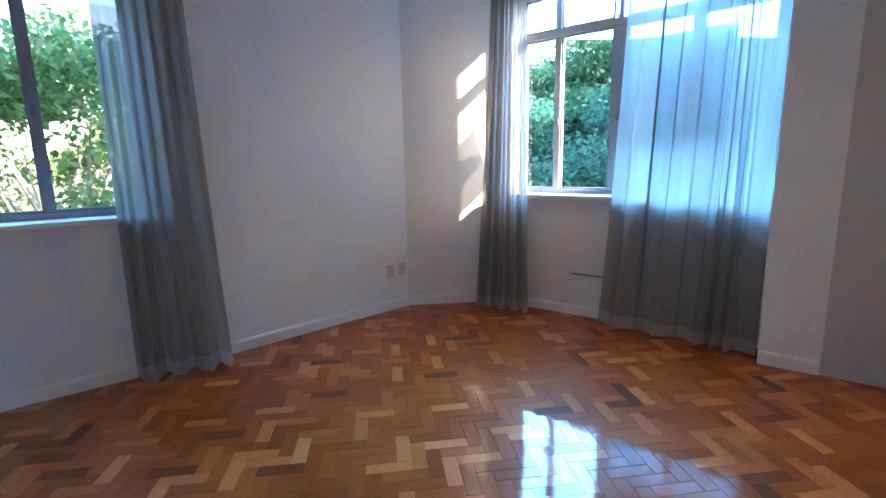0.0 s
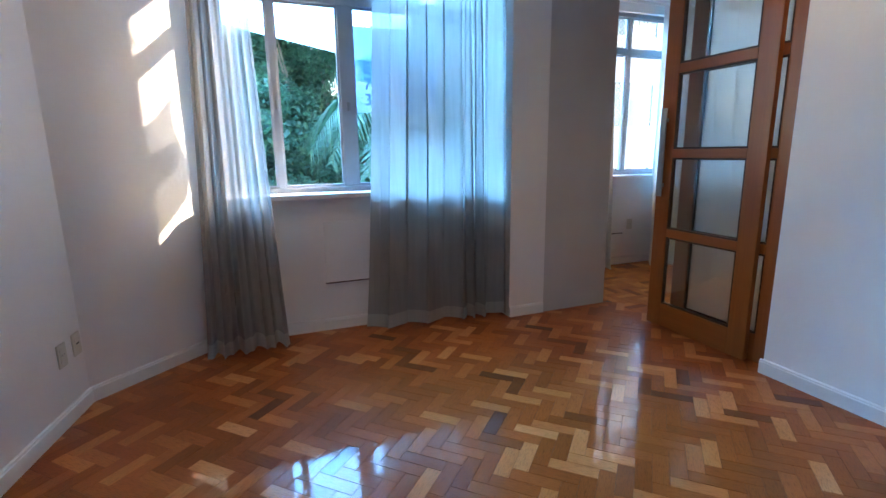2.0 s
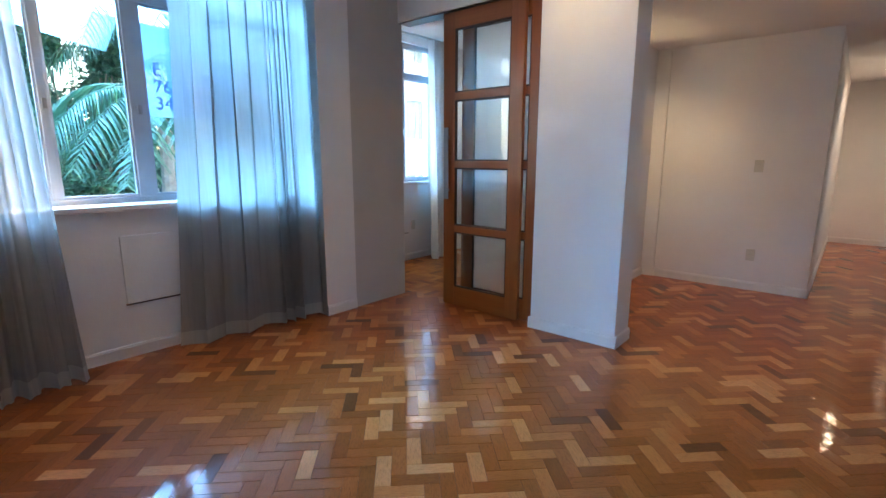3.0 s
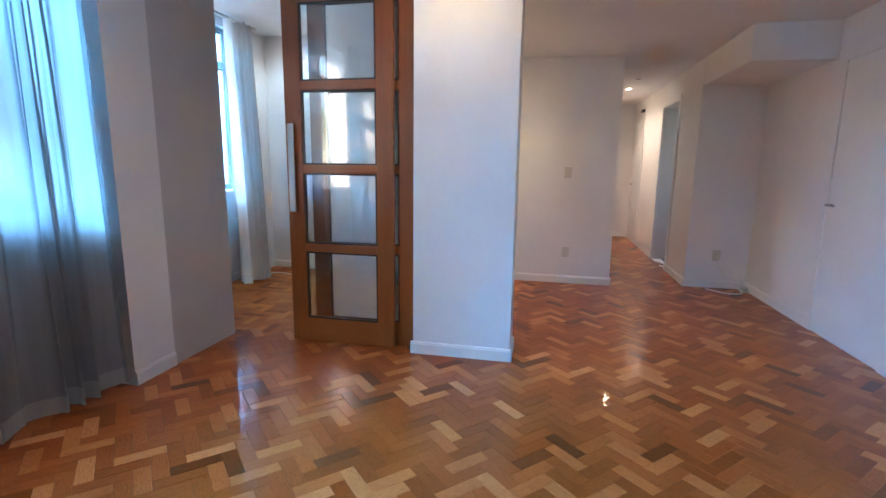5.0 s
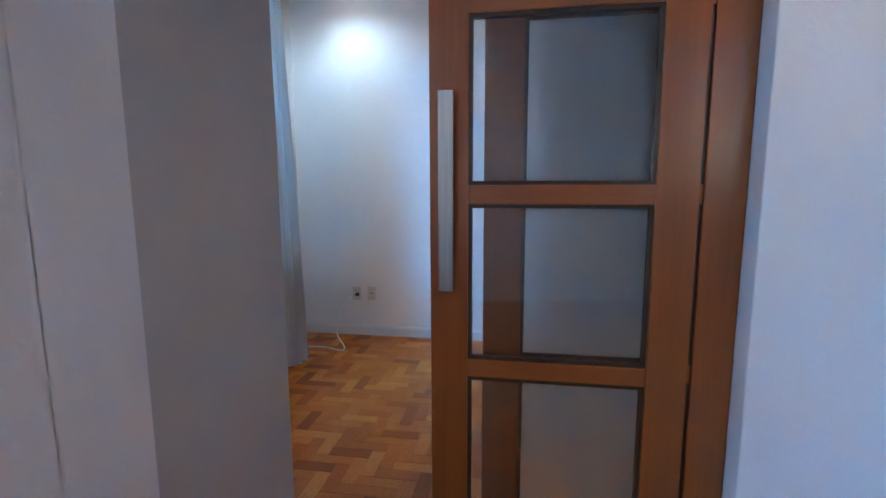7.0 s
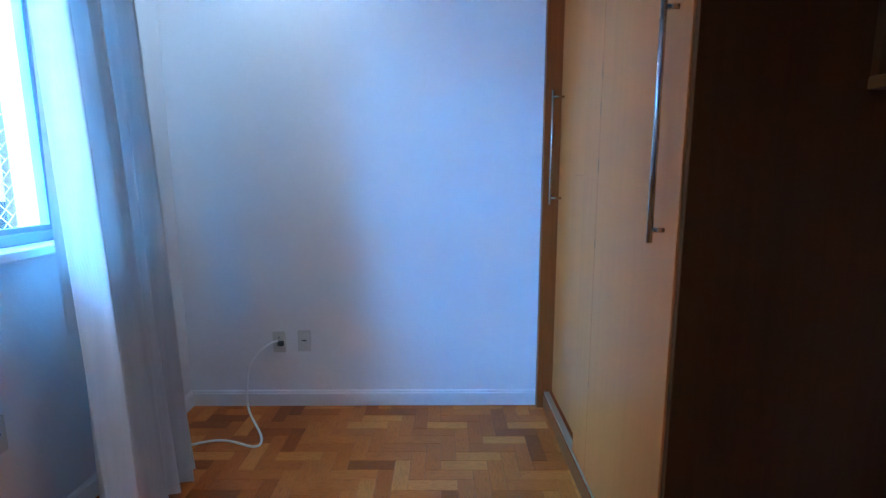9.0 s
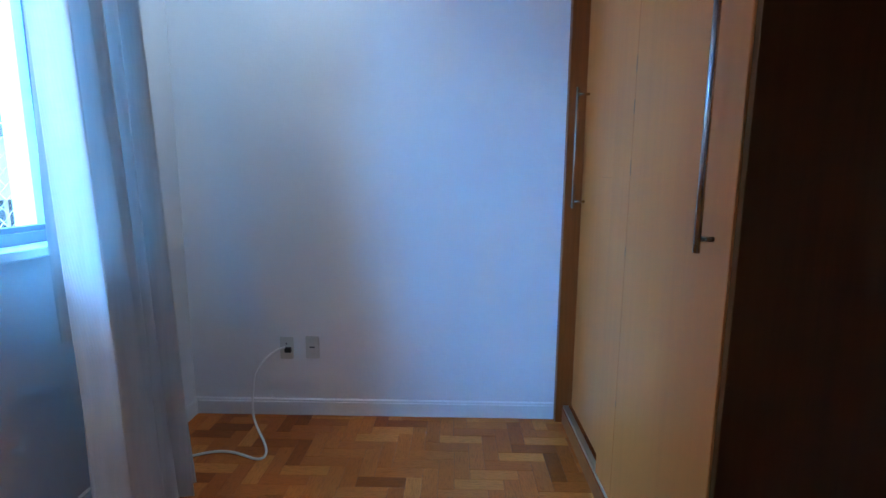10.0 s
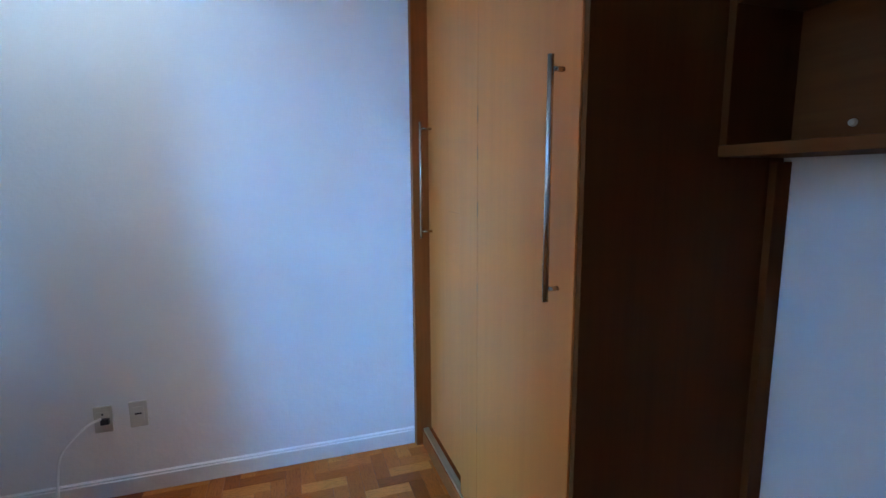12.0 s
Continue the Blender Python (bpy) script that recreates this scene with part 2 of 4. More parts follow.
TERRACOTTA = plaster("terracotta_render", (0.42, 0.19, 0.11), (0.5, 0.24, 0.14), 0.85, 60)
ROOFTILE = plain("clay_roof", (0.33, 0.14, 0.08), 0.85, vary=0.35, scale=6)
DARKGLASS = plain("far_window_glass", (0.07, 0.13, 0.16), 0.15, coat=0.5)
GROUND = plain("garden_ground", (0.10, 0.11, 0.06), 0.95, vary=0.5, scale=0.6)
BANNER = cloth("printed_banner", (0.10, 0.25, 0.46), 0.45, 0.08)
BANNER_INK = cloth("banner_ink", (0.082, 0.215, 0.41), 0.45, 0.06)
WARM = lamp_mat("warm_lamp", (1.0, 0.78, 0.52), 8)
COOL = lamp_mat("neutral_lamp", (1.0, 0.95, 0.88), 8)
CHROME = plain("white_lamp_ring", (0.75, 0.75, 0.74), 0.3)


# ---- building helpers ----
def part(name, bm, mat, parent=None, label="", smooth=False):
    me = bpy.data.meshes.new(name)
    bmesh.ops.recalc_face_normals(bm, faces=bm.faces)
    bm.to_mesh(me)
    bm.free()
    me.materials.append(mat)
    if smooth:
        me.polygons.foreach_set("use_smooth", [True] * len(me.polygons))
    ob = new(name, me)
    if parent is not None:
        ob.parent = parent
    if label:
        tagged(ob, label)
    return ob


def group_at(name, m, label, category, group="", kind=""):
    ob = new(name)
    ob.matrix_world = m
    return tagged(ob, label, category, group, kind)


def box(bm, x0, x1, y0, y1, z0, z1, bevel=0.0):
    m = Matrix.Translation(((x0 + x1) / 2, (y0 + y1) / 2, (z0 + z1) / 2)) @ Matrix.Diagonal((abs(x1 - x0), abs(y1 - y0), abs(z1 - z0), 1))
    vs = bmesh.ops.create_cube(bm, size=1, matrix=m)["verts"]
    if bevel:
        es = list({e for v in vs for e in v.link_edges})
        bmesh.ops.bevel(bm, geom=es, offset=bevel, segments=2, affect="EDGES", profile=0.6)
    return bm


def a_box(x0, x1, y0, y1, z0, z1, bevel=0.0):
    return box(bmesh.new(), x0, x1, y0, y1, z0, z1, bevel)


def tube(bm, p, q, r, sides=12, r2=None):
    p, q = Vector(p), Vector(q)
    m = Matrix.Translation((p + q) / 2) @ (q - p).to_track_quat("Z", "Y").to_matrix().to_4x4()
    bmesh.ops.create_cone(bm, cap_ends=True, segments=sides, radius1=r, radius2=r if r2 is None else r2, depth=(q - p).length, matrix=m)
    return bm


def frame_of(p0, p1):
    """Local frame of a wall: x along it from p0 to p1, y to its left, z up. Returns the pose and the length."""
    a, b = Vector((*p0, 0)), Vector((*p1, 0))
    return pose(*a, 0, 0, math.degrees(math.atan2(b.y - a.y, b.x - a.x))), (b - a).length


def wall(name, p0, p1, z1, thick, holes=(), mat=WALL, z0=-0.06, label="white painted plaster wall"):
    """A wall whose inner face runs from p0 to p1, its body on the left of that way; holes are (u0, u1, z0, z1)."""
    m, length = frame_of(p0, p1)
    bm = bmesh.new()
    us = sorted({0.0, length, *(h[0] for h in holes), *(h[1] for h in holes)})
    for u0, u1 in zip(us, us[1:]):
        z = z0
        for h in sorted((h for h in holes if h[0] < (u0 + u1) / 2 < h[1]), key=lambda h: h[2]):
            if h[2] > z:
                box(bm, u0, u1, 0, thick, z, h[2])
            z = h[3]
        if z < z1:
            box(bm, u0, u1, 0, thick, z, z1)
    bmesh.ops.remove_doubles(bm, verts=bm.verts, dist=1e-5)
    ob = part(name, bm, mat)
    ob.matrix_world = m
    return tagged(ob, label, "wall", "", "structure")


def skirting(p0, p1, high=0.085, thick=0.014, u0=0.0, u1=None):
    m, length = frame_of(p0, p1)
    u1 = length if u1 is None else u1
    bm = bmesh.new()
    prof = [(0, 0), (-thick, 0), (-thick, high - 0.016), (-thick + 0.004, high - 0.012), (-thick + 0.004, high - 0.005), (-0.003, high), (0, high)]
    rows = [[bm.verts.new((u, y, z)) for y, z in prof] for u in (u0, u1)]
    for i in range(len(prof) - 1):
        bm.faces.new((rows[0][i], rows[0][i + 1], rows[1][i + 1], rows[1][i]))
    for r in rows:
        bm.faces.new(r)
    ob = part("baseboard", bm, TRIM)
    ob.matrix_world = m
    return tagged(ob, "white painted skirting board with a grooved top", "baseboard", "", "structure")


CEIL_H, LOW_H = 2.79, 2.42

# ---- structure: living room ----
K0, K3, K4 = (-3.824, -0.21), (-2.93, 3.95), (-2.31, 4.52)
SIDE_W = (0.80, 2.32, 1.0, 2.65)
BAY_W = (0.12, 2.02, 1.0, 2.65)
K01 = (-3.19, 2.40)
wall("wall_west", K0, K01, CEIL_H, 0.2, [SIDE_W])
wall("wall_west_inner", K01, K3, CEIL_H, 0.2)
wall("wall_bay_diagonal", K3, K4, CEIL_H, 0.2)
wall("wall_window", K4, (-0.25, 4.52), CEIL_H, 0.24, [BAY_W])
wall("wall_column_return", (-0.25, 4.52), (-0.25, 4.225), CEIL_H, 0.1)
wall("wall_column", (-0.152, 4.225), (0.06, 4.225), CEIL_H, 0.28)
wall("wall_column_face", (-0.25, 4.2249), (-0.152, 4.2249), CEIL_H, 0.1)
wall("wall_pocket_panel", (0.06, 4.225), (0.66, 4.225), CEIL_H, 0.12, mat=PANEL_SHADED, label="flat grey-white pocket panel, its paint darkened for shade")
wall("wall_bedroom_west", (0.66, 4.345), (0.66, 5.5), CEIL_H, 0.12)
wall("wall_south", (3.4, -0.21), (-3.9, -0.21), CEIL_H, 0.2)
wall("lintel", (0.615, 4.225), (0.615, 2.806), CEIL_H, 0.26, z0=2.462, label="white painted lintel over the sliding doors")
wall("lintel_dining", (0.615, 2.134), (0.615, -0.2), CEIL_H, 0.2, z0=LOW_H, label="white painted ceiling step")

for args in ((K0, K01), (K01, K3), (K3, K4), (K4, (-0.25, 4.52)), ((-0.25, 4.225), (0.055, 4.225)), ((0.95, -0.21), (-3.82, -0.21))):
    skirting(*args)

# the pillar that takes the sliding doors
bm = box(bmesh.new(), 0.615, 0.875, 2.137, 2.803, -0.05, CEIL_H, 0.006)
pillar = tagged(part("pillar", bm, WALL), "broad white painted pillar beside sliding doors", "pillar", "", "structure")
skirting((0.615, 2.817), (0.615, 2.123))
skirting((0.601, 2.137), (0.875, 2.137))

# ---- structure: dining end and hall ----
wall("wall_dining_north", (0.875, 2.735), (3.0, 2.735), LOW_H, 0.03)
wall("wall_dining_east", (3.0, 2.735), (3.0, 1.22), LOW_H, 0.1)
wall("wall_hall_north", (3.1, 1.22), (7.3, 1.22), LOW_H, 0.1)
wall("wall_hall_end", (7.15, 1.32), (7.15, 0.29), LOW_H, 0.1)
HALL_DOOR = (2.45, 3.25, 0.0, 2.1)
wall("wall_hall_south", (7.3, 0.405), (3.315, 0.405), LOW_H, 0.12, [HALL_DOOR])
wall("wall_niche", (3.195, 0.405), (3.195, -0.31), LOW_H, 0.12)
BATH_W = (0.6, 2.0, 0.9, 2.2)
wall("wall_bathroom_back", (5.9, -1.2), (3.5, -1.2), LOW_H, 0.1, [BATH_W])
wall("wall_bathroom_side", (5.9, 0.28), (5.9, -1.2), LOW_H, 0.1)
wall("wall_bathroom_near", (3.5, -1.2), (3.5, 0.28), LOW_H, 0.1)
for args in (((0.9, 2.735), (3.0, 2.735)), ((3.0, 2.735), (3.0, 1.206)), ((2.986, 1.22), (7.15, 1.22)), ((7.15, 1.22), (7.15, 0.405)),
             ((7.15, 0.405), (4.925, 0.405)), ((3.975, 0.405), (3.181, 0.405)), ((3.195, 0.419), (3.195, -0.21)), ((3.195, -0.21), (1.95, -0.21))):
    skirting(*args)
bm = box(bmesh.new(), 2.005, 3.194, -0.209, 0.404, 2.135, LOW_H - 0.001, 0.003)
tagged(part("soffit", bm, WALL), "white boxed-in beam under the ceiling", "soffit", "", "structure")

# ---- structure: bedroom ----
BED_W = (0.62, 1.65, 1.0, 2.66)
wall("wall_bedroom_window", (0.66, 5.29), (2.972, 5.29), CEIL_H, 0.22, [BED_W])
wall("wall_bedroom_east", (2.97, 5.5), (2.97, 2.6), CEIL_H, 0.12)
wall("wall_bedroom_back", (2.97, 2.802), (0.875, 2.802), CEIL_H, 0.03)
for args in (((0.66, 5.29), (2.972, 5.29)), ((2.97, 5.29), (2.97, 3.44)), ((1.64, 2.802), (0.9, 2.802))):
    skirting(*args)


def slab(name, x0, x1, y0, y1, z0, z1, mat, label, category):
    return tagged(part(name, a_box(x0, x1, y0, y1, z0, z1), mat), label, category, "", "structure")


slab("ceiling", -4.0, 0.62, -0.45, 4.8, CEIL_H, CEIL_H + 0.1, CEIL, "plain white plaster ceiling", "ceiling")
slab("ceiling_bedroom", 0.62, 3.15, 2.7, 5.6, 2.755, CEIL_H + 0.1, CEIL, "plain white plaster ceiling", "ceiling")
# unseen blocks for the storey above, added to keep high sun off the windows
slab("upper_sun_block", -4.0, 0.54, -0.45, 4.75, CEIL_H + 0.101, 6.2, FACADE, "unseen white block for the storey above, stopping high sun", "wall")
slab("upper_sun_block_bedroom", 0.541, 3.15, 2.7, 5.505, CEIL_H + 0.101, 6.2, FACADE, "unseen white block for the storey above, stopping high sun", "wall")
slab("ceiling_dining", 0.64, 7.5, -1.4, 2.79, LOW_H, LOW_H + 0.1, CEIL, "lowered white plaster ceiling", "ceiling")


# ---- windows ----
def window(name, p0, p1, hole, mullions, thick, transom, sill_out=0.055, depth=0.165, label="grey-painted sliding window with clear panes"):
    m, _ = frame_of(p0, p1)
    u0, u1, z0, z1 = hole
    w = group_at(name, m, label, "window", "", "structure")
    f = 0.04
    bm = bmesh.new()
    for a in ((u0, u0 + f, z0, z1), (u1 - f, u1, z0, z1), (u0 + f, u1 - f, z0, z0 + f), (u0 + f, u1 - f, z1 - f, z1)):
        box(bm, a[0], a[1], depth, depth + 0.07, a[2], a[3], 0.004)
    part("window_frame", bm, FRAME, w)
    part("transom", a_box(u0 + f, u1 - f, depth + 0.003, depth + 0.067, transom, transom + 0.055, 0.004), FRAME, w)
    edges = [u0 + f]
    for c, wide in mullions:
        part("mullion", a_box(c - wide / 2, c + wide / 2, depth + 0.008, depth + 0.06, z0 + f, transom, 0.004), FRAME, w)
        part("upper_mullion", a_box(c - 0.014, c + 0.014, depth + 0.012, depth + 0.058, transom + 0.055, z1 - f, 0.003), FRAME, w)
        part("latch", a_box(c - 0.012, c + 0.012, depth - 0.012, depth + 0.009, z0 + 0.58, z0 + 0.64, 0.003), STEEL, w, "small metal window latch")
        edges += [c - wide / 2, c + wide / 2]
    edges.append(u1 - f)
    for i in range(0, len(edges), 2):
        a, b = edges[i], edges[i + 1]
        for q0, q1 in ((z0 + f, transom), (transom + 0.055, z1 - f)):
            g = part("pane", a_box(a, b, depth + 0.032, depth + 0.036, q0, q1), GLASS, w)
            g.visible_shadow = False
            bm = bmesh.new()
            for s in ((a, a + 0.014, q0, q1), (b - 0.014, b, q0, q1), (a + 0.014, b - 0.014, q0, q0 + 0.018), (a + 0.014, b - 0.014, q1 - 0.014, q1)):
                box(bm, s[0], s[1], depth + 0.02, depth + 0.05, s[2], s[3])
            part("sash", bm, FRAME, w)
    part("window_sill", a_box(u0 - 0.03, u1 + 0.03, -sill_out, depth + 0.02, z0 - 0.028, z0 + 0.004, 0.006), TRIM, w, "white stone window sill")
    return w


window("window_1", K0, K01, SIDE_W, [(1.30, 0.036), (1.81, 0.036)], 0.2, 2.29)
BAY = K4[0]
window("window_2", K4, (-0.25, 4.52), BAY_W, [(-1.84 - BAY, 0.045), (-1.341 - BAY, 0.10), (-0.80 - BAY, 0.045)], 0.24, 2.29)
window("window_3", (0.66, 5.29), (2.972, 5.29), BED_W, [(1.775 - 0.66, 0.05)], 0.22, 2.25, 0.07, 0.035)
window("window_4", (5.9, -1.2), (3.5, -1.2), BATH_W, [(1.3, 0.045)], 0.1, 1.85, 0.02, 0.02)

# the knotted child-safety net stretched outside the bedroom window
bm = bmesh.new()
NX, NZ, NC = 42, 66, 0.025
for i in range(NX):
    for q in range(NZ):
        x, z = 1.26 + NC * i, 1.01 + NC * q
        if (i + q) % 2 == 0:
            x += 0.002 * math.sin(3.1 * i + 1.7 * q)
            for dx in (-NC, NC):
                if 1.24 < x + dx < 2.32 and z + NC < 2.67:
                    tube(bm, (x, 5.502, z), (x + dx, 5.502, z + NC), 0.0018, 3)
net = tagged(part("safety_net", bm, CABLE), "white knotted safety net stretched over the bedroom window", "net")


# ---- sliding doors ----
def sliding_door(x, y0, y1, handle, glass):
    """A leaf in the plane x from y0 to y1, with four frosted panes one above another."""
    t, h = 0.036, 2.452
    d = group_at("sliding_door", pose(x, y0, 0), "tall brown wooden sliding door with four frosted panes", "door", "sliding doors")
    w, st, zb = y1 - y0, 0.118, 0.178
    part("stile", a_box(0, t, 0, st, 0.008, h, 0.004), DOORWOOD, d)
    part("stile", a_box(0, t, w - st, w, 0.008, h, 0.004), DOORWOOD, d)
    panes = [(0.178, 0.668), (0.726, 1.218), (1.276, 1.768), (1.828, 2.322)]
    rails = [(0.008, 0.178), (0.668, 0.726), (1.218, 1.276), (1.768, 1.828), (2.322, h)]
    for a, b in rails:
        part("rail", a_box(0.001, t - 0.001, st, w - st, a, b, 0.004), DOORWOOD_H, d)
    for a, b in panes:
        g = part("pane", a_box(t / 2 - 0.003, t / 2 + 0.003, st, w - st, a, b), glass, d, "frosted glass pane")
        bm = bmesh.new()
        for s in ((st, st + 0.012, a, b), (w - st - 0.012, w - st, a, b), (st + 0.012, w - st - 0.012, a, a + 0.012), (st + 0.012, w - st - 0.012, b - 0.012, b)):
            box(bm, 0.006, t - 0.006, s[0], s[1], s[2], s[3])
        part("bead", bm, BEAD, d, "dark glazing bead")
    if handle:
        hb = part("handle", a_box(-0.036, -0.026, w - 0.077, w - 0.032, 0.953, 1.549, 0.002), STEEL, d, "long flat brushed steel pull handle")
        for z in (1.03, 1.47):
            part("standoff", a_box(-0.027, 0.002, w - 0.065, w - 0.045, z - 0.012, z + 0.012), STEEL, hb)
    return d


sliding_door(0.648, 2.948, 3.722, True, CLEAR)
sliding_door(0.696, 2.805, 3.56, False, FROST)
slab("door_track", 0.63, 0.76, 2.81, 4.223, 2.4545, 2.4615, BEAD, "dark sliding door track under the lintel", "track")


# ---- plain doors ----
def casing(p0, p1, u0, u1, top, leaf_open, label, name):
    """A painted door with its casing in the wall from p0 to p1."""
    m, _ = frame_of(p0, p1)
    d = group_at(name, m, label, "door", "", "structure")
    for a, b in ((u0 - 0.07, u0), (u1, u1 + 0.07)):
        part("casing", a_box(a, b, -0.016, -0.001, 0.0, top + 0.07, 0.004), TRIM, d)
    part("casing", a_box(u0, u1, -0.016, -0.001, top, top + 0.07, 0.004), TRIM, d)
    leaf = part("door_leaf", a_box(0, u1 - u0 - 0.006, 0, 0.035, 0.006, top - 0.004, 0.003), TRIM, d)
    leaf.matrix_local = pose(u0 + 0.003, 0.03, 0, 0, 0, leaf_open)
    kn = part("door_handle", tube(tube(bmesh.new(), (u1 - u0 - 0.07, -0.045, 1.0), (u1 - u0 - 0.07, 0.002, 1.0), 0.009), (u1 - u0 - 0.17, -0.045, 1.0), (u1 - u0 - 0.06, -0.045, 1.0), 0.008), STEEL, leaf, "steel lever handle")
    return d


casing((7.3, 0.405), (3.21, 0.405), 2.45, 3.25, 2.1, 86, "white painted hall door standing wide open", "door_1")
m_, _ = frame_of((3.4, -0.21), (-3.9, -0.21))
door2 = group_at("door_2", m_, "white painted door in a white casing", "door", "", "structure")
for a, b in ((1.46, 1.55), (2.38, 2.47)):
    part("casing", a_box(a, b, -0.018, -0.001, 0, 2.17, 0.004), TRIM, door2)
part("casing", a_box(1.55, 2.38, -0.018, -0.001, 2.09, 2.17, 0.004), TRIM, door2)
part("door_leaf", a_box(1.553, 2.377, -0.008, -0.001, 0.006, 2.087, 0.002), TRIM, door2)
part("door_handle", tube(tube(bmesh.new(), (1.61, -0.05, 1.02), (1.61, -0.006, 1.02), 0.009), (1.605, -0.05, 1.02), (1.71, -0.05, 1.02), 0.008), STEEL, door2, "steel lever handle")
door3 = group_at("door_3", frame_of((7.3, 0.405), (3.21, 0.405))[0], "white painted door near the hall end", "door", "", "structure")
for a, b in ((0.25, 0.32), (1.06, 1.13)):
    part("casing", a_box(a, b, -0.016, -0.001, 0, 2.17, 0.004), TRIM, door3)
part("casing", a_box(0.32, 1.06, -0.016, -0.001, 2.1, 2.17, 0.004), TRIM, door3)
part("door_leaf", a_box(0.323, 1.057, -0.007, -0.001, 0.006, 2.097, 0.002), TRIM, door3)
part("door_handle", tube(tube(bmesh.new(), (0.39, -0.05, 1.0), (0.39, -0.006, 1.0), 0.009), (0.385, -0.05, 1.0), (0.49, -0.05, 1.0), 0.008), STEEL, door3, "steel lever handle")


# ---- curtains ----
PLEAT_T = (0.0, 0.30, 0.58, 0.66, 0.74, 0.82, 0.90, 1.0)
PLEAT_OFF = (0.0, -0.35, 0.05, 0.75, 1.0, 0.6, 0.15, 0.0)


def curtain(name, top_a, top_b, bot_a, bot_b, ztop, folds, amp, seed, mat, hem_mat, label, group, lap=0.1, gather=((0, 0), (1, 1)), flat=0.0, turn=(0, 0), bulge=1.0, soft=False, cols=0, rows=46):
    """Cloth in flat panels between narrow pleats; lap is how far each pleat folds back over its panel,
    gather bunches the pleats, flat leaves the far end smooth, turn bends the far end away."""
    rng = np.random.RandomState(seed)
    cols = cols or folds * 30 + 1
    s = np.linspace(0, 1, cols)
    ph = 2 * np.pi * rng.rand(5)
    even = s + 0.45 / folds * np.sin(2 * np.pi * (s * folds * 0.37) + ph[4])
    even = (even - even[0]) / (even[-1] - even[0])
    u = even * folds
    k0 = np.minimum(np.floor(u), folds - 1)
    t = u - k0
    size = 0.35 + 1.0 * rng.rand(folds)[k0.astype(int)]
    lap = lap * (2.0 * rng.rand(folds) ** 1.5)[k0.astype(int)]
    frac = np.interp(t, PLEAT_T, (0.0, 0.52, 0.97, 1.0, 1.0, 1.0, 1.0, 1.0)) + lap * np.interp(t, PLEAT_T, (0, 0, 1.0, 0.6, -0.3, -1.0, -0.5, 0))
    place = np.interp((k0 + frac) / folds, [g[0] for g in gather], [g[1] for g in gather])
    ridge = np.interp(t, PLEAT_T, PLEAT_OFF) * size
    if soft:
        frac = t + lap * 0.5 * np.sin(2 * np.pi * t)
        place = np.interp((k0 + frac) / folds, [g[0] for g in gather], [g[1] for g in gather])
        ridge = (0.5 - 0.5 * np.cos(2 * np.pi * t)) ** 0.8 * 1.6 * size
    calm = np.clip((1 - s) / flat, 0, 1) ** 1.5 if flat else np.ones(cols)
    bend = np.clip((s - 0.86) / 0.14, 0, 1) ** 2
    z0 = 0.012
    zs = np.concatenate([np.linspace(z0, 0.11, 4), np.linspace(0.11, ztop, rows)[1:]])
    ta, tb, ba, bb = (np.array(p, float) for p in (top_a, top_b, bot_a, bot_b))
    ds = bb - ba
    nrm = np.array([ds[1], -ds[0]]) / np.hypot(*ds)
    verts = []
    for z in zs:
        k = z / ztop
        kk = k ** 0.8
        a, b = ba + (ta - ba) * kk, bb + (tb - bb) * kk
        slow = np.sin(2 * np.pi * 1.6 * s + ph[3] + 0.9 * k)
        wave = np.sin(2 * np.pi * folds * 0.5 * even + ph[0] + 0.7 * np.sin(2.2 * k + ph[2]))
        off = amp * calm * ((1.1 - 0.3 * k) * ridge + 0.2 * wave + bulge * (1 - k) ** 1.3 * (1 + wave + 0.3 * slow))
        sway = 0.006 * np.sin(2 * np.pi * folds * 0.8 * even + ph[1] + 3.0 * k) * calm
        for j in range(cols):
            p = a + (b - a) * (place[j] + sway[j]) + nrm * off[j] + np.array(turn) * bend[j]
            lift = 0.006 * (1 + slow[j]) if z < 0.02 else 0.0
            verts.append((p[0], p[1], z + lift))
    n = len(zs)
    faces = [(i * cols + j, i * cols + j + 1, (i + 1) * cols + j + 1, (i + 1) * cols + j) for i in range(n - 1) for j in range(cols - 1)]
    c = group_at(name, pose(0, 0, 0), label, "curtain", group)
    hem_rows = 3
    split = hem_rows * (cols - 1)
    for nm, fs, mt in (("cloth", faces[split:], mat), ("hem", faces[:split], hem_mat)):
        me = bpy.data.meshes.new(nm)
        used = sorted({i for f in fs for i in f})
        idx = {v: i for i, v in enumerate(used)}
        me.from_pydata([verts[i] for i in used], [], [tuple(idx[i] for i in f) for f in fs])
        me.polygons.foreach_set("use_smooth", [True] * len(me.polygons))
        me.materials.append(mt)
        ob = new(nm, me)
        ob.parent = c
    for k in np.linspace(0.03, 0.97, max(3, folds)):
        p = ta + (tb - ta) * k
        part("hook", tube(bmesh.new(), (p[0], p[1], ztop - 0.01), (p[0], p[1], ztop + 0.035), 0.004, 6), CHROME, c)
    return c


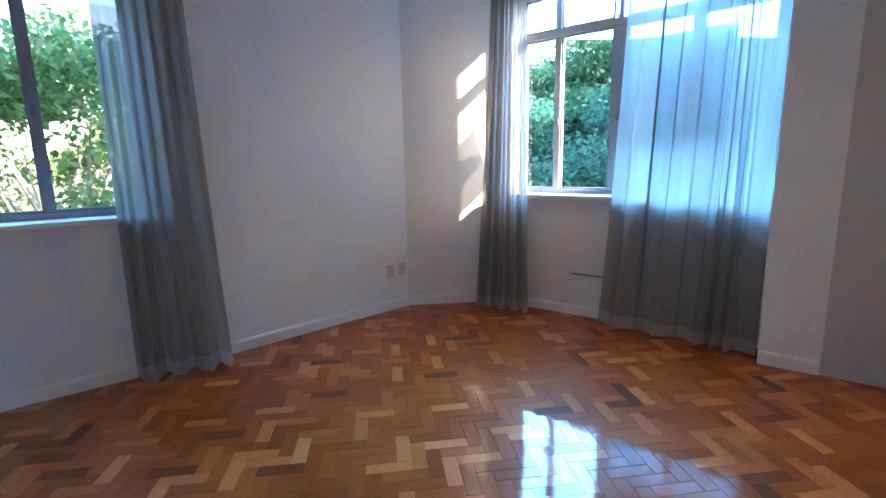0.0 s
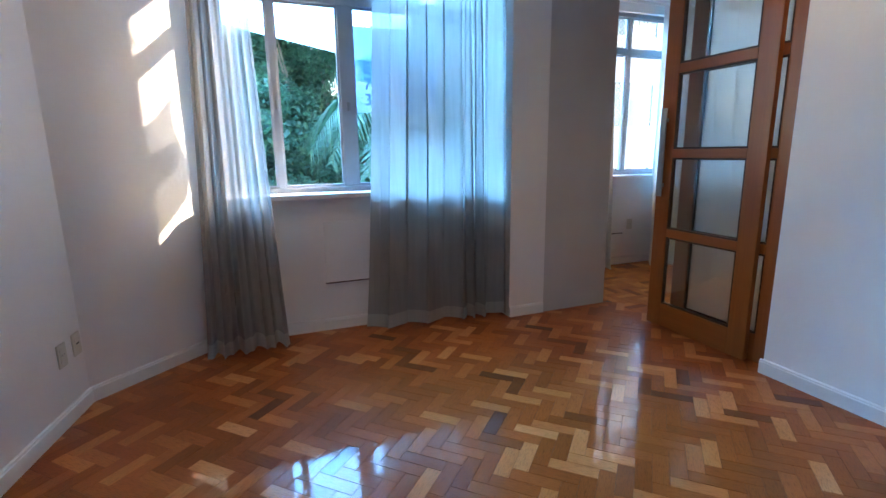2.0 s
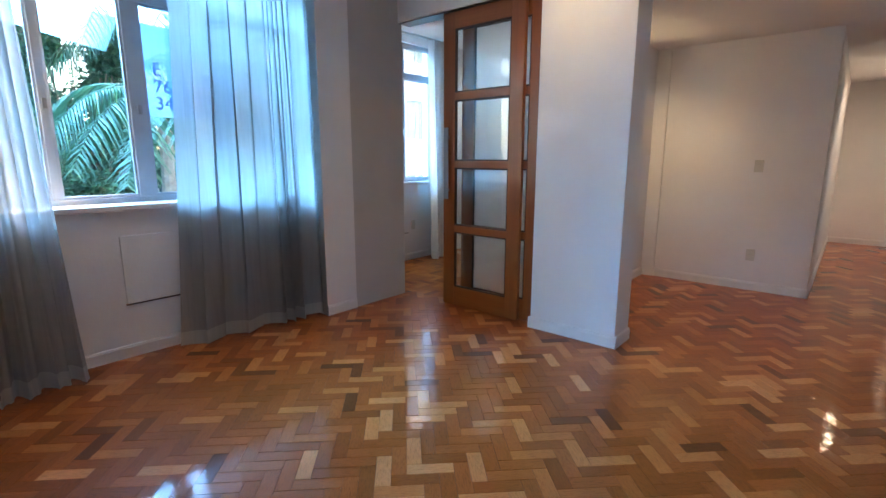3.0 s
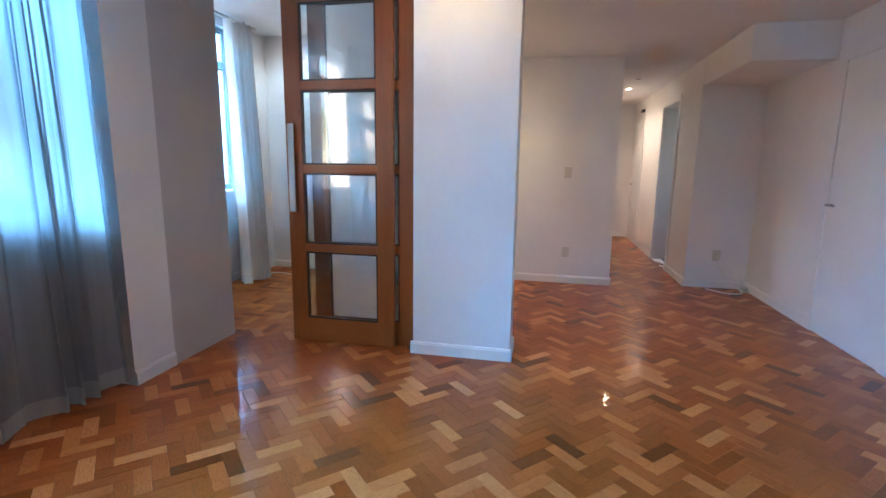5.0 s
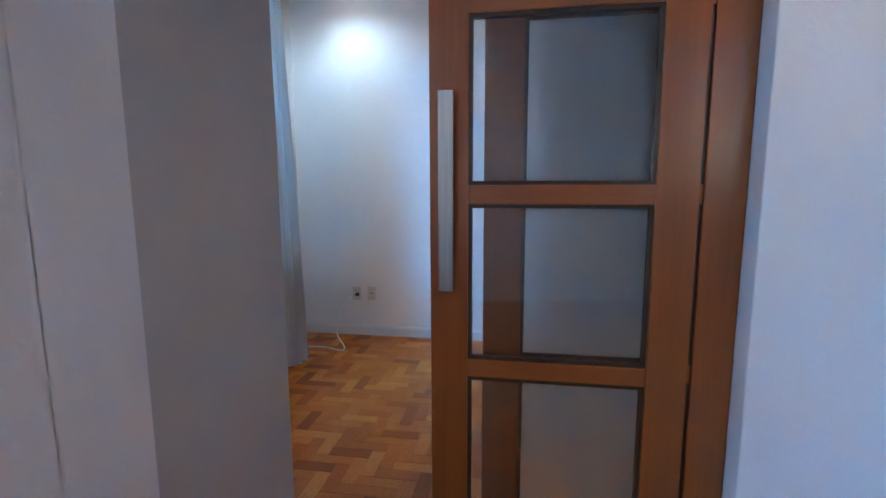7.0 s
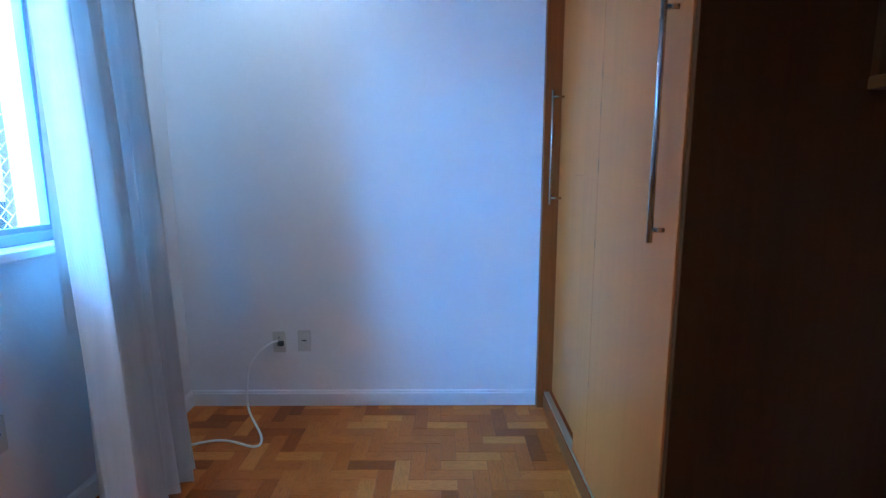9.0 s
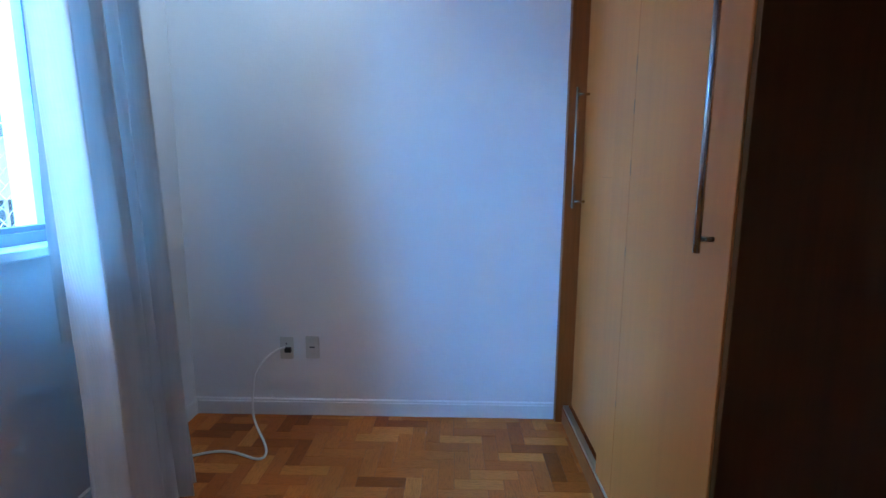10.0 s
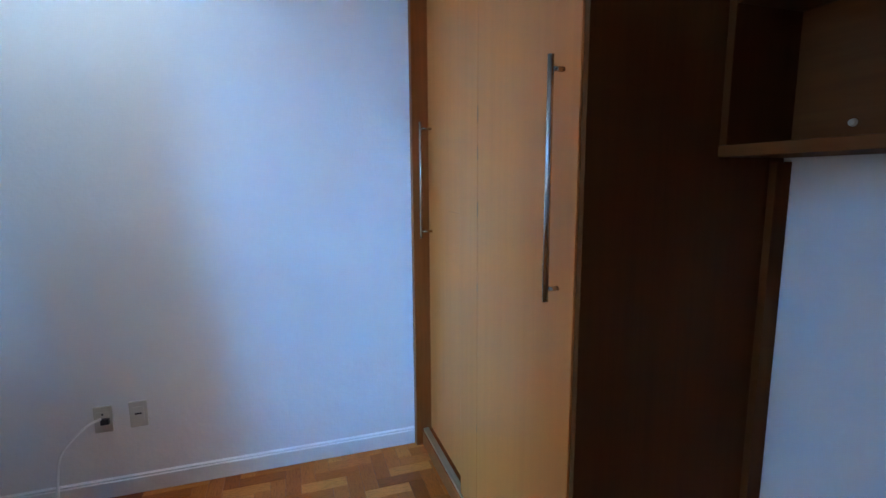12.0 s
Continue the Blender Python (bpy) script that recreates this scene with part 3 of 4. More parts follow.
curtain("curtain", (-3.30, 1.84), (-3.06, 2.22), (-3.27, 1.82), (-3.03, 2.30), 2.72, 7, 0.045, 3, CURTAIN, CURTAIN_HEM, "drawn-back grey voile curtain hanging beside the window", "living room curtains", 0.25, soft=True)
curtain("curtain", (-2.29, 4.38), (-1.99, 4.40), (-2.40, 4.32), (-1.90, 4.37), 2.72, 8, 0.036, 5, CURTAIN, CURTAIN_HEM, "gathered grey voile curtain falling to the floor", "living room curtains", 0.25, soft=True)
curtain("curtain", (-1.19, 4.415), (-0.26, 4.415), (-1.34, 4.415), (-0.262, 4.35), 2.72, 11, 0.02, 8, CURTAIN, CURTAIN_HEM, "wide grey voile curtain, lit by the window behind", "living room curtains",
        0.035, ((0, 0), (0.46, 0.68), (0.92, 0.88), (1, 1)), 0.10, turn=(0.0, -0.09), bulge=2.3)
bedroom_curtain = curtain("curtain", (2.05, 5.17), (2.43, 5.16), (1.98, 5.12), (2.40, 5.13), 2.70, 6, 0.07, 11, CURTAIN_W, CURTAIN_W_HEM, "pale heavy curtain gathered beside the bedroom window", "bedroom curtains", 0.3, turn=(0.0, 0.125), bulge=0.5, soft=True)
curtain("curtain", (1.14, 5.17), (1.41, 5.17), (1.10, 5.17), (1.46, 5.15), 2.70, 5, 0.04, 13, CURTAIN_W, CURTAIN_W_HEM, "pale heavy curtain gathered beside the bedroom window", "bedroom curtains", 0.3)

# the narrow lining that hangs free at the edge of the bedroom curtain
bm = bmesh.new()
rows_ = [[bm.verts.new((2.055 - 0.002 * (20 - q) + 0.018 * i - 0.004 * math.sin(0.6 * q), 5.135 + 0.012 * math.sin(2.1 * i + 0.2 * q), 0.72 + 0.099 * q)) for i in range(5)] for q in range(21)]
for a, b in zip(rows_, rows_[1:]):
    for i in range(4):
        bm.faces.new((a[i], a[i + 1], b[i + 1], b[i]))
part("lining", bm, CURTAIN_W, bedroom_curtain, "short pale lining strip", True)


def curtain_rail(name, p, q, label):
    bm = bmesh.new()
    p, q = Vector(p), Vector(q)
    tube(bm, p, q, 0.014, 12)
    ob = part(name, bm, CHROME, None, label, True)
    tagged(ob, label, "curtain rail")
    d = (q - p).normalized()
    for e, s in ((p, -1), (q, 1)):
        part("end_cap", tube(bmesh.new(), e, e + d * s * 0.03, 0.02, 12), CHROME, ob)
    for k in (0.1, 0.9):
        c = p.lerp(q, k)
        part("bracket", a_box(c.x - 0.01, c.x + 0.01, c.y - 0.01, c.y + 0.01, c.z, CEIL_H), CHROME, ob)
    return ob


curtain_rail("curtain_rail", (-2.36, 4.40, 2.76), (-0.3, 4.41, 2.76), "white curtain rail above the bay window")
curtain_rail("curtain_rail", (-3.52, 0.5, 2.76), (-3.06, 2.3, 2.76), "white curtain rail above the side window")
curtain_rail("curtain_rail", (1.0, 5.17, 2.72), (2.53, 5.15, 2.72), "white curtain rail above the bedroom window")


# ---- covers, outlets and cables ----
def panel_cover(name, m, wide, high, label):
    c = group_at(name, m, label, "wall panel")
    part("board", a_box(0, wide, -0.012, -0.001, 0, high, 0.003), TRIM, c)
    # dark strip that draws the shadow line along the board's lower edge
    part("shadow_strip", a_box(-0.004, wide + 0.004, -0.013, -0.001, -0.009, -0.001), BEAD, c, "thin dark strip for the shadow below the board")
    return c


panel_cover("wall_panel", pose(-1.598, 4.52, 0.36), 0.68, 0.445, "white cover board under the bay window")
panel_cover("wall_panel", pose(1.28, 5.29, 0.36), 0.50, 0.42, "white cover board under the bedroom window")


def outlet(m, label, kind, wide=0.07, high=0.115, name="outlet"):
    """A wall plate in the plane y = 0, facing -y."""
    o = group_at(name, m, label, name)
    part("plate", a_box(-wide / 2, wide / 2, -0.009, -0.0005, -high / 2, high / 2, 0.003), PLATE, o)
    part("insert", a_box(-wide * 0.32, wide * 0.32, -0.0115, -0.009, -high * 0.3, high * 0.3, 0.001), PLATE, o)
    if kind == "socket":
        for dx in (-0.01, 0.01):
            part("hole", tube(bmesh.new(), (dx, -0.0125, 0.004), (dx, -0.0113, 0.004), 0.0028, 10), PLUG, o)
    elif kind == "slot":
        part("hole", a_box(-0.013, 0.013, -0.0125, -0.0113, 0.0, 0.007), PLUG, o)
    elif kind == "switch":
        part("rocker", a_box(-0.011, 0.011, -0.016, -0.0114, -0.02, 0.02, 0.002), PLATE, o)
    return o


def on_wall(p0, p1, x, y, z):
    m, _ = frame_of(p0, p1)
    u = (m.inverted() @ Vector((x, y, 0))).x
    return m @ pose(u, 0, z)


outlet(on_wall(K01, K3, -2.99, 3.764, 0.346), "ivory wall outlet plate with two pin holes", "socket")
outlet(on_wall(K01, K3, -2.965, 3.895, 0.353), "ivory wall outlet plate with a slot", "slot")
outlet(on_wall((3.0, 2.735), (3.0, 1.22), 3.0, 1.704, 0.356), "ivory wall outlet plate", "socket", 0.075)
outlet(on_wall((3.0, 2.735), (3.0, 1.22), 3.0, 1.722, 1.227), "ivory wall switch plate", "switch", 0.075, name="light_switch")
outlet(on_wall((3.195, 0.4), (3.195, -0.2), 3.195, 0.103, 0.36), "ivory wall outlet plate with a cable", "socket", 0.08)
plug_out = outlet(on_wall((2.97, 5.5), (2.97, 2.6), 2.97, 4.798, 0.358), "ivory network outlet with a black plug", "", 0.068)
part("plug", a_box(-0.006, 0.026, -0.028, -0.011, -0.018, 0.008, 0.003), PLUG, plug_out, "black cable plug")
part("hole", tube(bmesh.new(), (0.0, -0.0128, 0.024), (0.0, -0.0113, 0.024), 0.004, 10), PLUG, plug_out)
outlet(on_wall((2.97, 5.5), (2.97, 2.6), 2.97, 4.667, 0.362), "ivory wall outlet plate with a slot", "slot", 0.068)
outlet(pose(1.88, 5.29, 0.45), "ivory wall outlet plate below the window", "socket", 0.07)


def cable(points, r, label, mat=CABLE):
    c = bpy.data.curves.new("cable", "CURVE")
    c.dimensions, c.bevel_depth, c.bevel_resolution, c.resolution_u = "3D", r, 3, 10
    sp = c.splines.new("NURBS")
    sp.points.add(len(points) - 1)
    for q, co in zip(sp.points, points):
        q.co = (*co, 1)
    sp.use_endpoint_u, sp.order_u = True, 4
    c.materials.append(mat)
    tmp = bpy.data.objects.new("tmp", c)
    scene.collection.objects.link(tmp)
    me = bpy.data.meshes.new_from_object(tmp.evaluated_get(bpy.context.evaluated_depsgraph_get()))
    bpy.data.objects.remove(tmp)
    me.name = "cable"
    return tagged(new("cable", me), label, "cable")


cable([(2.945, 4.80, 0.368), (2.93, 4.83, 0.368), (2.915, 4.88, 0.33), (2.91, 4.945, 0.26), (2.91, 4.955, 0.20), (2.90, 4.965, 0.10), (2.88, 4.955, 0.03), (2.80, 4.90, 0.006),
       (2.66, 4.80, 0.005), (2.57, 4.765, 0.005), (2.545, 4.80, 0.005), (2.60, 4.90, 0.005), (2.62, 5.0, 0.005), (2.57, 5.1, 0.005), (2.5, 5.22, 0.005), (2.4, 5.29, 0.005)],
      0.0055, "thin white network cable trailing on the floor")
cable([(3.195, 0.10, 0.34), (3.17, 0.09, 0.30), (3.15, 0.06, 0.2), (3.13, -0.02, 0.1), (3.10, -0.08, 0.04), (3.05, -0.13, 0.008), (2.95, -0.11, 0.006), (2.9, 0.02, 0.006), (2.98, 0.14, 0.006), (3.1, 0.2, 0.006)],
      0.005, "pale cable coiled on the floor below an outlet")
cable([(3.05, -0.178, 0.095), (2.9, -0.178, 0.09), (2.5, -0.18, 0.092), (2.0, -0.18, 0.09)], 0.006, "pale cable run along the skirting board")
tagged(part("junction_box", a_box(3.02, 3.11, -0.184, -0.135, 0.0, 0.05, 0.008), PLATE), "small white junction box on the floor", "junction box")


# ---- wardrobe with the open shelf beside it ----
def handle_bar(parent, x, y_bar, y_door, z0, z1, label, r=0.0075):
    hb = part("handle", tube(bmesh.new(), (x, y_bar, z0), (x, y_bar, z1), r, 16), BAR, parent, label, True)
    for z in (z0 + 0.03, z1 - 0.03):
        part("standoff", tube(bmesh.new(), (x, y_bar, z), (x, y_door - 0.002, z), r * 0.8, 12), BAR, hb, "", True)
    return hb


WX0, WX1, WB = 1.63, 2.968, 2.804
wardrobe = group_at("wardrobe", pose(0, 0, 0), "built-in wardrobe with pale veneer sliding doors and dark sides", "wardrobe")
part("side_panel", a_box(WX0 - 0.02, WX0, WB, 3.392, 0, 2.74, 0.002), DARKWOOD, wardrobe, "dark brown veneer side")
part("carcass", a_box(WX0 + 0.002, WX1 - 0.002, WB + 0.002, 3.30, 0.02, 2.73), DARKWOOD, wardrobe)
part("plinth", a_box(WX0 + 0.003, WX1 - 0.001, 3.302, 3.404, 0, 0.078, 0.002), MAPLE_EDGE, wardrobe)
part("track", a_box(WX0 + 0.02, WX1 - 0.045, 3.374, 3.401, 0.079, 0.092, 0.002), ALU, wardrobe, "aluminium bottom track")
part("jamb", a_box(2.925, WX1, 3.305, 3.437, 0.0, 2.74, 0.003), MAPLE_EDGE, wardrobe)
part("batten", a_box(WX0 - 0.042, WX0 - 0.021, WB, WB + 0.05, 0, 1.395, 0.002), DARKWOOD, wardrobe)
far = part("door", a_box(2.20, 2.922, 3.332, 3.36, 0.094, 2.73, 0.003), MAPLE, wardrobe)
near = part("door", a_box(WX0 - 0.002, 2.208, 3.37, 3.398, 0.06, 2.73, 0.003), MAPLE, wardrobe)
part("edge_strip", a_box(2.2105, 2.385, 3.369, 3.3965, 0.06, 2.73, 0.003), MAPLE, near)
part("seam", a_box(2.2087, 2.2097, 3.3695, 3.3972, 0.06, 2.73), MAPLE_EDGE, near, "thin dark seam")
for z, h in ((1.545, 0.05), (1.42, 0.045), (1.23, 0.05), (0.97, 0.03), (0.45, 0.02)):
    part("chip", a_box(2.2062, 2.2112, 3.3975, 3.3984, z, z + h, 0.0004), BEAD, near, "small dark chip in the veneer")
part("scratch", a_box(2.43, 2.62, 3.3601, 3.3606, 1.222, 1.2232), MAPLE_EDGE, far, "faint scratch")
handle_bar(near, 1.694, 3.432, 3.398, 1.065, 1.632, "long brushed steel bar handle")
handle_bar(far, 2.87, 3.412, 3.36, 1.083, 1.617, "long brushed steel bar handle", 0.007)

shelf = group_at("wall_shelf", pose(0, 0, 0), "dark brown open wall shelf above a bare nook", "shelf")
SX0, SX1, SY = 0.90, WX0 - 0.022, 3.025
part("bottom_board", a_box(SX0, SX1, WB, SY, 1.405, 1.432, 0.002), DARKWOOD_X, shelf)
part("back_board", a_box(SX0, SX1 - 0.02, WB, WB + 0.012, 1.433, 2.2), DARKWOOD_X, shelf)
part("side_board", a_box(SX1 - 0.02, SX1, WB, SY - 0.002, 1.433, 2.2, 0.002), DARKWOOD, shelf)
part("side_board", a_box(SX0, SX0 + 0.02, WB + 0.013, SY - 0.002, 1.433, 2.2, 0.002), DARKWOOD, shelf)
part("shelf_board", a_box(SX0 + 0.021, SX1 - 0.021, WB + 0.013, SY - 0.004, 1.745, 1.77, 0.002), DARKWOOD_X, shelf)
part("top_board", a_box(SX0, SX1, WB, SY, 2.201, 2.226, 0.002), DARKWOOD_X, shelf)
part("screw_cap", tube(bmesh.new(), (1.453, WB + 0.012, 1.475), (1.453, WB + 0.02, 1.475), 0.009, 16, 0.007), PLATE, shelf, "round white screw cap")


# ---- ceiling lamps ----
def downlight(x, y, z, lit, colour, watts, name="downlight"):
    d = group_at(name, pose(x, y, z), "round recessed ceiling downlight, switched on" if lit else "round recessed ceiling downlight, switched off", "ceiling lamp", "downlights")
    bm = bmesh.new()
    n = 28
    prof = [(0.034, -0.001), (0.038, -0.006), (0.048, -0.006), (0.052, -0.001)]
    rings = [[bm.verts.new((r * math.cos(2 * math.pi * i / n), r * math.sin(2 * math.pi * i / n), h)) for i in range(n)] for r, h in prof]
    for a, b in zip(rings, rings[1:]):
        for i in range(n):
            bm.faces.new((a[i], a[(i + 1) % n], b[(i + 1) % n], b[i]))
    part("ring", bm, CHROME, d, "", True)
    bm = bmesh.new()
    bmesh.ops.create_circle(bm, cap_ends=True, segments=24, radius=0.034, matrix=pose(0, 0, -0.002))
    part("bulb", bm, (WARM if colour[2] < 0.7 else COOL) if lit else PLUG, d)
    if lit:
        s = bpy.data.lights.new(name + "_light", "SPOT")
        s.energy, s.color, s.spot_size, s.spot_blend, s.shadow_soft_size = watts, colour, radians(140), 1.0, 0.03
        new(name + "_light", s).matrix_world = look((x, y, z - 0.02), (x, y, z - 1))
    return d


WARM_C, HALL_C, COOL_C = (1.0, 0.74, 0.46), (1.0, 0.78, 0.62), (0.62, 0.85, 1.0)
downlight(2.1, 2.58, LOW_H, True, WARM_C, 4.2)
downlight(5.2, 0.85, LOW_H, True, HALL_C, 2.5)
downlight(5.93, 0.85, LOW_H, True, HALL_C, 3)
# this one is out of view, added to brighten the dining end
downlight(1.0, 1.1, LOW_H, True, WARM_C, 0.5)
downlight(4.4, 0.85, LOW_H, False, WARM_C, 0)
downlight(2.6, 4.75, 2.755, True, COOL_C, 3.0)
downlight(-2.0, 3.6, CEIL_H, True, WARM_C, 1.4)
downlight(0.2, 2.5, CEIL_H, True, WARM_C, 2.2)
tagged(part("door_closer", a_box(6.15, 6.3, 0.42, 0.46, 2.2, 2.24, 0.004), PLUG), "small dark sensor high on the hall wall", "sensor")

# ---- banner outside the bay window ----
banner = group_at("banner", pose(-1.30, 4.86, 1.585), "blue-white printed banner hung outside the window", "banner")
bm = bmesh.new()
N = 14
rows_ = [[bm.verts.new((0.72 * i / N, 0.015 * math.sin(6.0 * i / N + j), 0.62 * j / 6)) for i in range(N + 1)] for j in range(7)]
for a, b in zip(rows_, rows_[1:]):
    for i in range(N):
        bm.faces.new((a[i], a[i + 1], b[i + 1], b[i]))
part("sheet", bm, BANNER, banner, "", True)
for z, a, b in ((0.27, 0.34, 0.62), (0.15, 0.36, 0.64), (0.04, 0.36, 0.62)):
    part("print_bar", a_box(a, b, -0.026, -0.022, z, z + 0.075), BANNER_INK, banner)
for z, words in ((0.28, "E"), (0.165, "76"), (0.05, "345")):
    tx = bpy.data.curves.new("lettering", "FONT")
    tx.body, tx.size, tx.extrude = words, 0.125, 0.001
    tmp = new("lettering", tx)
    me = bpy.data.meshes.new_from_object(tmp.evaluated_get(bpy.context.evaluated_depsgraph_get()))
    bpy.data.objects.remove(tmp)
    me.materials.clear()
    me.materials.append(BANNER_INK)
    ob = new("lettering", me)
    ob.parent = banner
    ob.matrix_local = pose(0.11, -0.024, z, 90, 0, 0)
for i in (0.02, 0.7):
    part("cord", tube(bmesh.new(), (i, 0, 0.61), (i, -0.1, 1.1), 0.003, 6), CABLE, banner)

# ---- outside ----
GZ = -4.2
bm = bmesh.new()
bmesh.ops.create_grid(bm, x_segments=2, y_segments=2, size=1500)
g_ob = tagged(part("ground", bm, GROUND), "green and earthy garden ground below", "ground", "", "structure")
g_ob.location = (0, 0, GZ)


def leaf_mesh(name, centres, sizes, mat, rng, parent, droop=0.4):
    """Many separate leaves: each a folded diamond of four triangles' worth of cloth-like blade."""
    n = len(centres)
    a = rng.rand(n) * 2 * np.pi
    tilt = rng.normal(-droop, 0.5, n)
    d = np.stack([np.cos(a) * np.cos(tilt), np.sin(a) * np.cos(tilt), np.sin(tilt)], 1)
    up = rng.normal(0, 0.6, (n, 3)) + np.array([0, 0, 1.0])
    s = np.cross(d, up)
    s /= np.linalg.norm(s, axis=1)[:, None] + 1e-9
    nn = np.cross(s, d)
    L, W = sizes[:, None], sizes[:, None] * 0.27
    p0 = centres
    p1 = centres + d * L * 0.5 + s * W + nn * L * 0.06
    p2 = centres + d * L - nn * L * 0.05
    p3 = centres + d * L * 0.5 - s * W + nn * L * 0.06
    v = np.stack([p0, p1, p2, p3], 1).reshape(-1, 3)
    k = np.arange(n) * 4
    f = np.stack([k, k + 1, k + 2, k, k + 2, k + 3], 1).reshape(-1)
    me = bpy.data.meshes.new(name)
    me.vertices.add(len(v))
    me.vertices.foreach_set("co", v.reshape(-1))
    me.loops.add(len(f))
    me.loops.foreach_set("vertex_index", f)
    me.polygons.add(len(f) // 3)
    me.polygons.foreach_set("loop_start", np.arange(0, len(f), 3))
    me.update(calc_edges=True)
    me.materials.append(mat)
    ob = new(name, me)
    if parent is not None:
        ob.parent = parent
    return ob


def tree(x, y, height, spread, clumps, per_clump, leaf, mat, seed, low=0.35, label="leafy green broad-leaved tree in the garden"):
    rng = np.random.RandomState(seed)
    t = group_at("tree", pose(x, y, GZ), label, "tree", "garden trees")
    bm = bmesh.new()
    top = height * 0.55
    pts = [Vector((0, 0, -0.1))]
    for i in range(1, 6):
        pts.append(Vector((0.12 * i * rng.uniform(-1, 1), 0.12 * i * rng.uniform(-1, 1), top * i / 5)))
    for i in range(5):
        tube(bm, pts[i], pts[i + 1], 0.24 - 0.03 * i, 9, 0.24 - 0.03 * (i + 1))
    centres = []
    for c in range(clumps):
        ang, h = rng.uniform(0, 2 * np.pi), rng.uniform(low, 1.0)
        r = spread * math.sqrt(rng.uniform(0.12, 1)) * (0.55 + 0.75 * math.sin(math.pi * min(0.96, (h - low) / (1.02 - low) * 0.85 + 0.1)))
        e = Vector((r * math.cos(ang), r * math.sin(ang), h * height))
        centres.append(np.array(e))
        if c % 3 == 0:
            s = pts[2 + c % 4 % 4]
            mid = s.lerp(e, 0.55) + Vector((0, 0, -0.1 * r))
            tube(bm, s, mid, 0.07, 6, 0.04)
            tube(bm, mid, e, 0.04, 5, 0.012)
    part("trunk", bm, BARK, t)
    cs = []
    for c in centres:
        rad = spread * rng.uniform(0.15, 0.3)
        q = rng.normal(0, 1, (per_clump, 3))
        q /= np.linalg.norm(q, axis=1)[:, None]
        cs.append(c + q * (rad * rng.rand(per_clump) ** 0.45)[:, None] * np.array([1, 1, 0.72]))
    cs = np.concatenate(cs)
    leaf_mesh("crown", cs, leaf * rng.uniform(0.6, 1.3, len(cs)), mat, rng, t)
    return t


def palm(x, y, height, fronds, length, seed, girth=0.16, label="tall palm tree with arching fronds"):
    rng = np.random.RandomState(seed)
    t = group_at("palm_tree", pose(x, y, GZ), label, "palm tree", "garden palms")
    bm = bmesh.new()
    for i in range(12):
        z0, z1 = height * i / 12, height * (i + 1) / 12
        tube(bm, (0.02 * i, 0, z0 - 0.02), (0.02 * (i + 1), 0, z1), girth - 0.005 * i, 10, girth * 0.93 - 0.005 * i)
    part("trunk", bm, BARK, t)
    for k in range(fronds):
        a = 2 * math.pi * (k + rng.uniform(-0.3, 0.3)) / fronds
        lift = rng.uniform(-0.2, 1.0)
        bm = bmesh.new()
        spine = []
        for i in range(15):
            q = i / 14
            spine.append(Vector((0.24 + length * q * math.cos(a) * (1 - 0.15 * q), length * q * math.sin(a) * (1 - 0.15 * q), height + length * (lift * q - (0.55 + 0.75 * lift) * q * q))))
        for i in range(14):
            tube(bm, spine[i], spine[i + 1], 0.018 * (1 - i / 16), 5)
        side = Vector((-math.sin(a), math.cos(a), 0))
        for i in range(1, 14):
            for e in (0.0, 0.33, 0.66):
                c = spine[i].lerp(spine[min(14, i + 1)], e)
                dirn = (spine[min(14, i + 1)] - spine[i - 1]).normalized()
                ln = length * 0.3 * math.sin(math.pi * (0.12 + 0.86 * i / 15))
                for sg in (-1, 1):
                    tip = c + side * sg * ln * 0.72 + dirn * ln * 0.5 + Vector((0, 0, -ln * rng.uniform(0.35, 0.75)))
                    mid = c.lerp(tip, 0.45) + Vector((0, 0, ln * 0.1))
                    w = dirn * 0.018
                    v = [bm.verts.new(q) for q in (c - w, c + w, mid + w, tip, mid - w)]
                    bm.faces.new(v)
        part("frond", bm, PALM, t)
    return t


tree(-3.1, 13.5, 7.2, 3.3, 80, 800, 0.125, LEAF, 21)
tree(-5.2, 12.0, 6.6, 3.2, 75, 720, 0.13, LEAF, 22)
tree(-3.0, 17.5, 9.0, 3.9, 90, 1000, 0.16, LEAF, 23)
tree(-6.5, 18.0, 9.0, 4.8, 80, 900, 0.18, LEAF, 24)
tree(-2.2, 9.4, 4.6, 1.5, 44, 700, 0.085, LEAF_Y, 25, label="low yellow-green shrub tree close to the window")
tree(-9.0, 3.6, 7.2, 2.8, 52, 420, 0.115, LEAF_Y, 26, label="bright yellow-green tree outside the side window")
tree(-10.5, 7.5, 7.0, 2.8, 46, 420, 0.115, LEAF_Y, 27, label="bright yellow-green tree outside the side window")
tree(-9.5, -0.5, 7.0, 2.8, 46, 420, 0.115, LEAF_Y, 28, label="bright yellow-green tree outside the side window")
tree(-10.6, 3.0, 7.4, 3.4, 90, 420, 0.125, LEAF_Y, 29, label="bright yellow-green tree outside the side window")
tree(0.2, 15.5, 9.6, 2.7, 90, 700, 0.13, LEAF, 30)
palm(0.45, 9.8, 6.4, 15, 2.3, 31)
palm(1.9, 12.5, 8.6, 15, 3.0, 32)
palm(7.4, 10.2, 9.5, 12, 2.4, 33, 0.12)


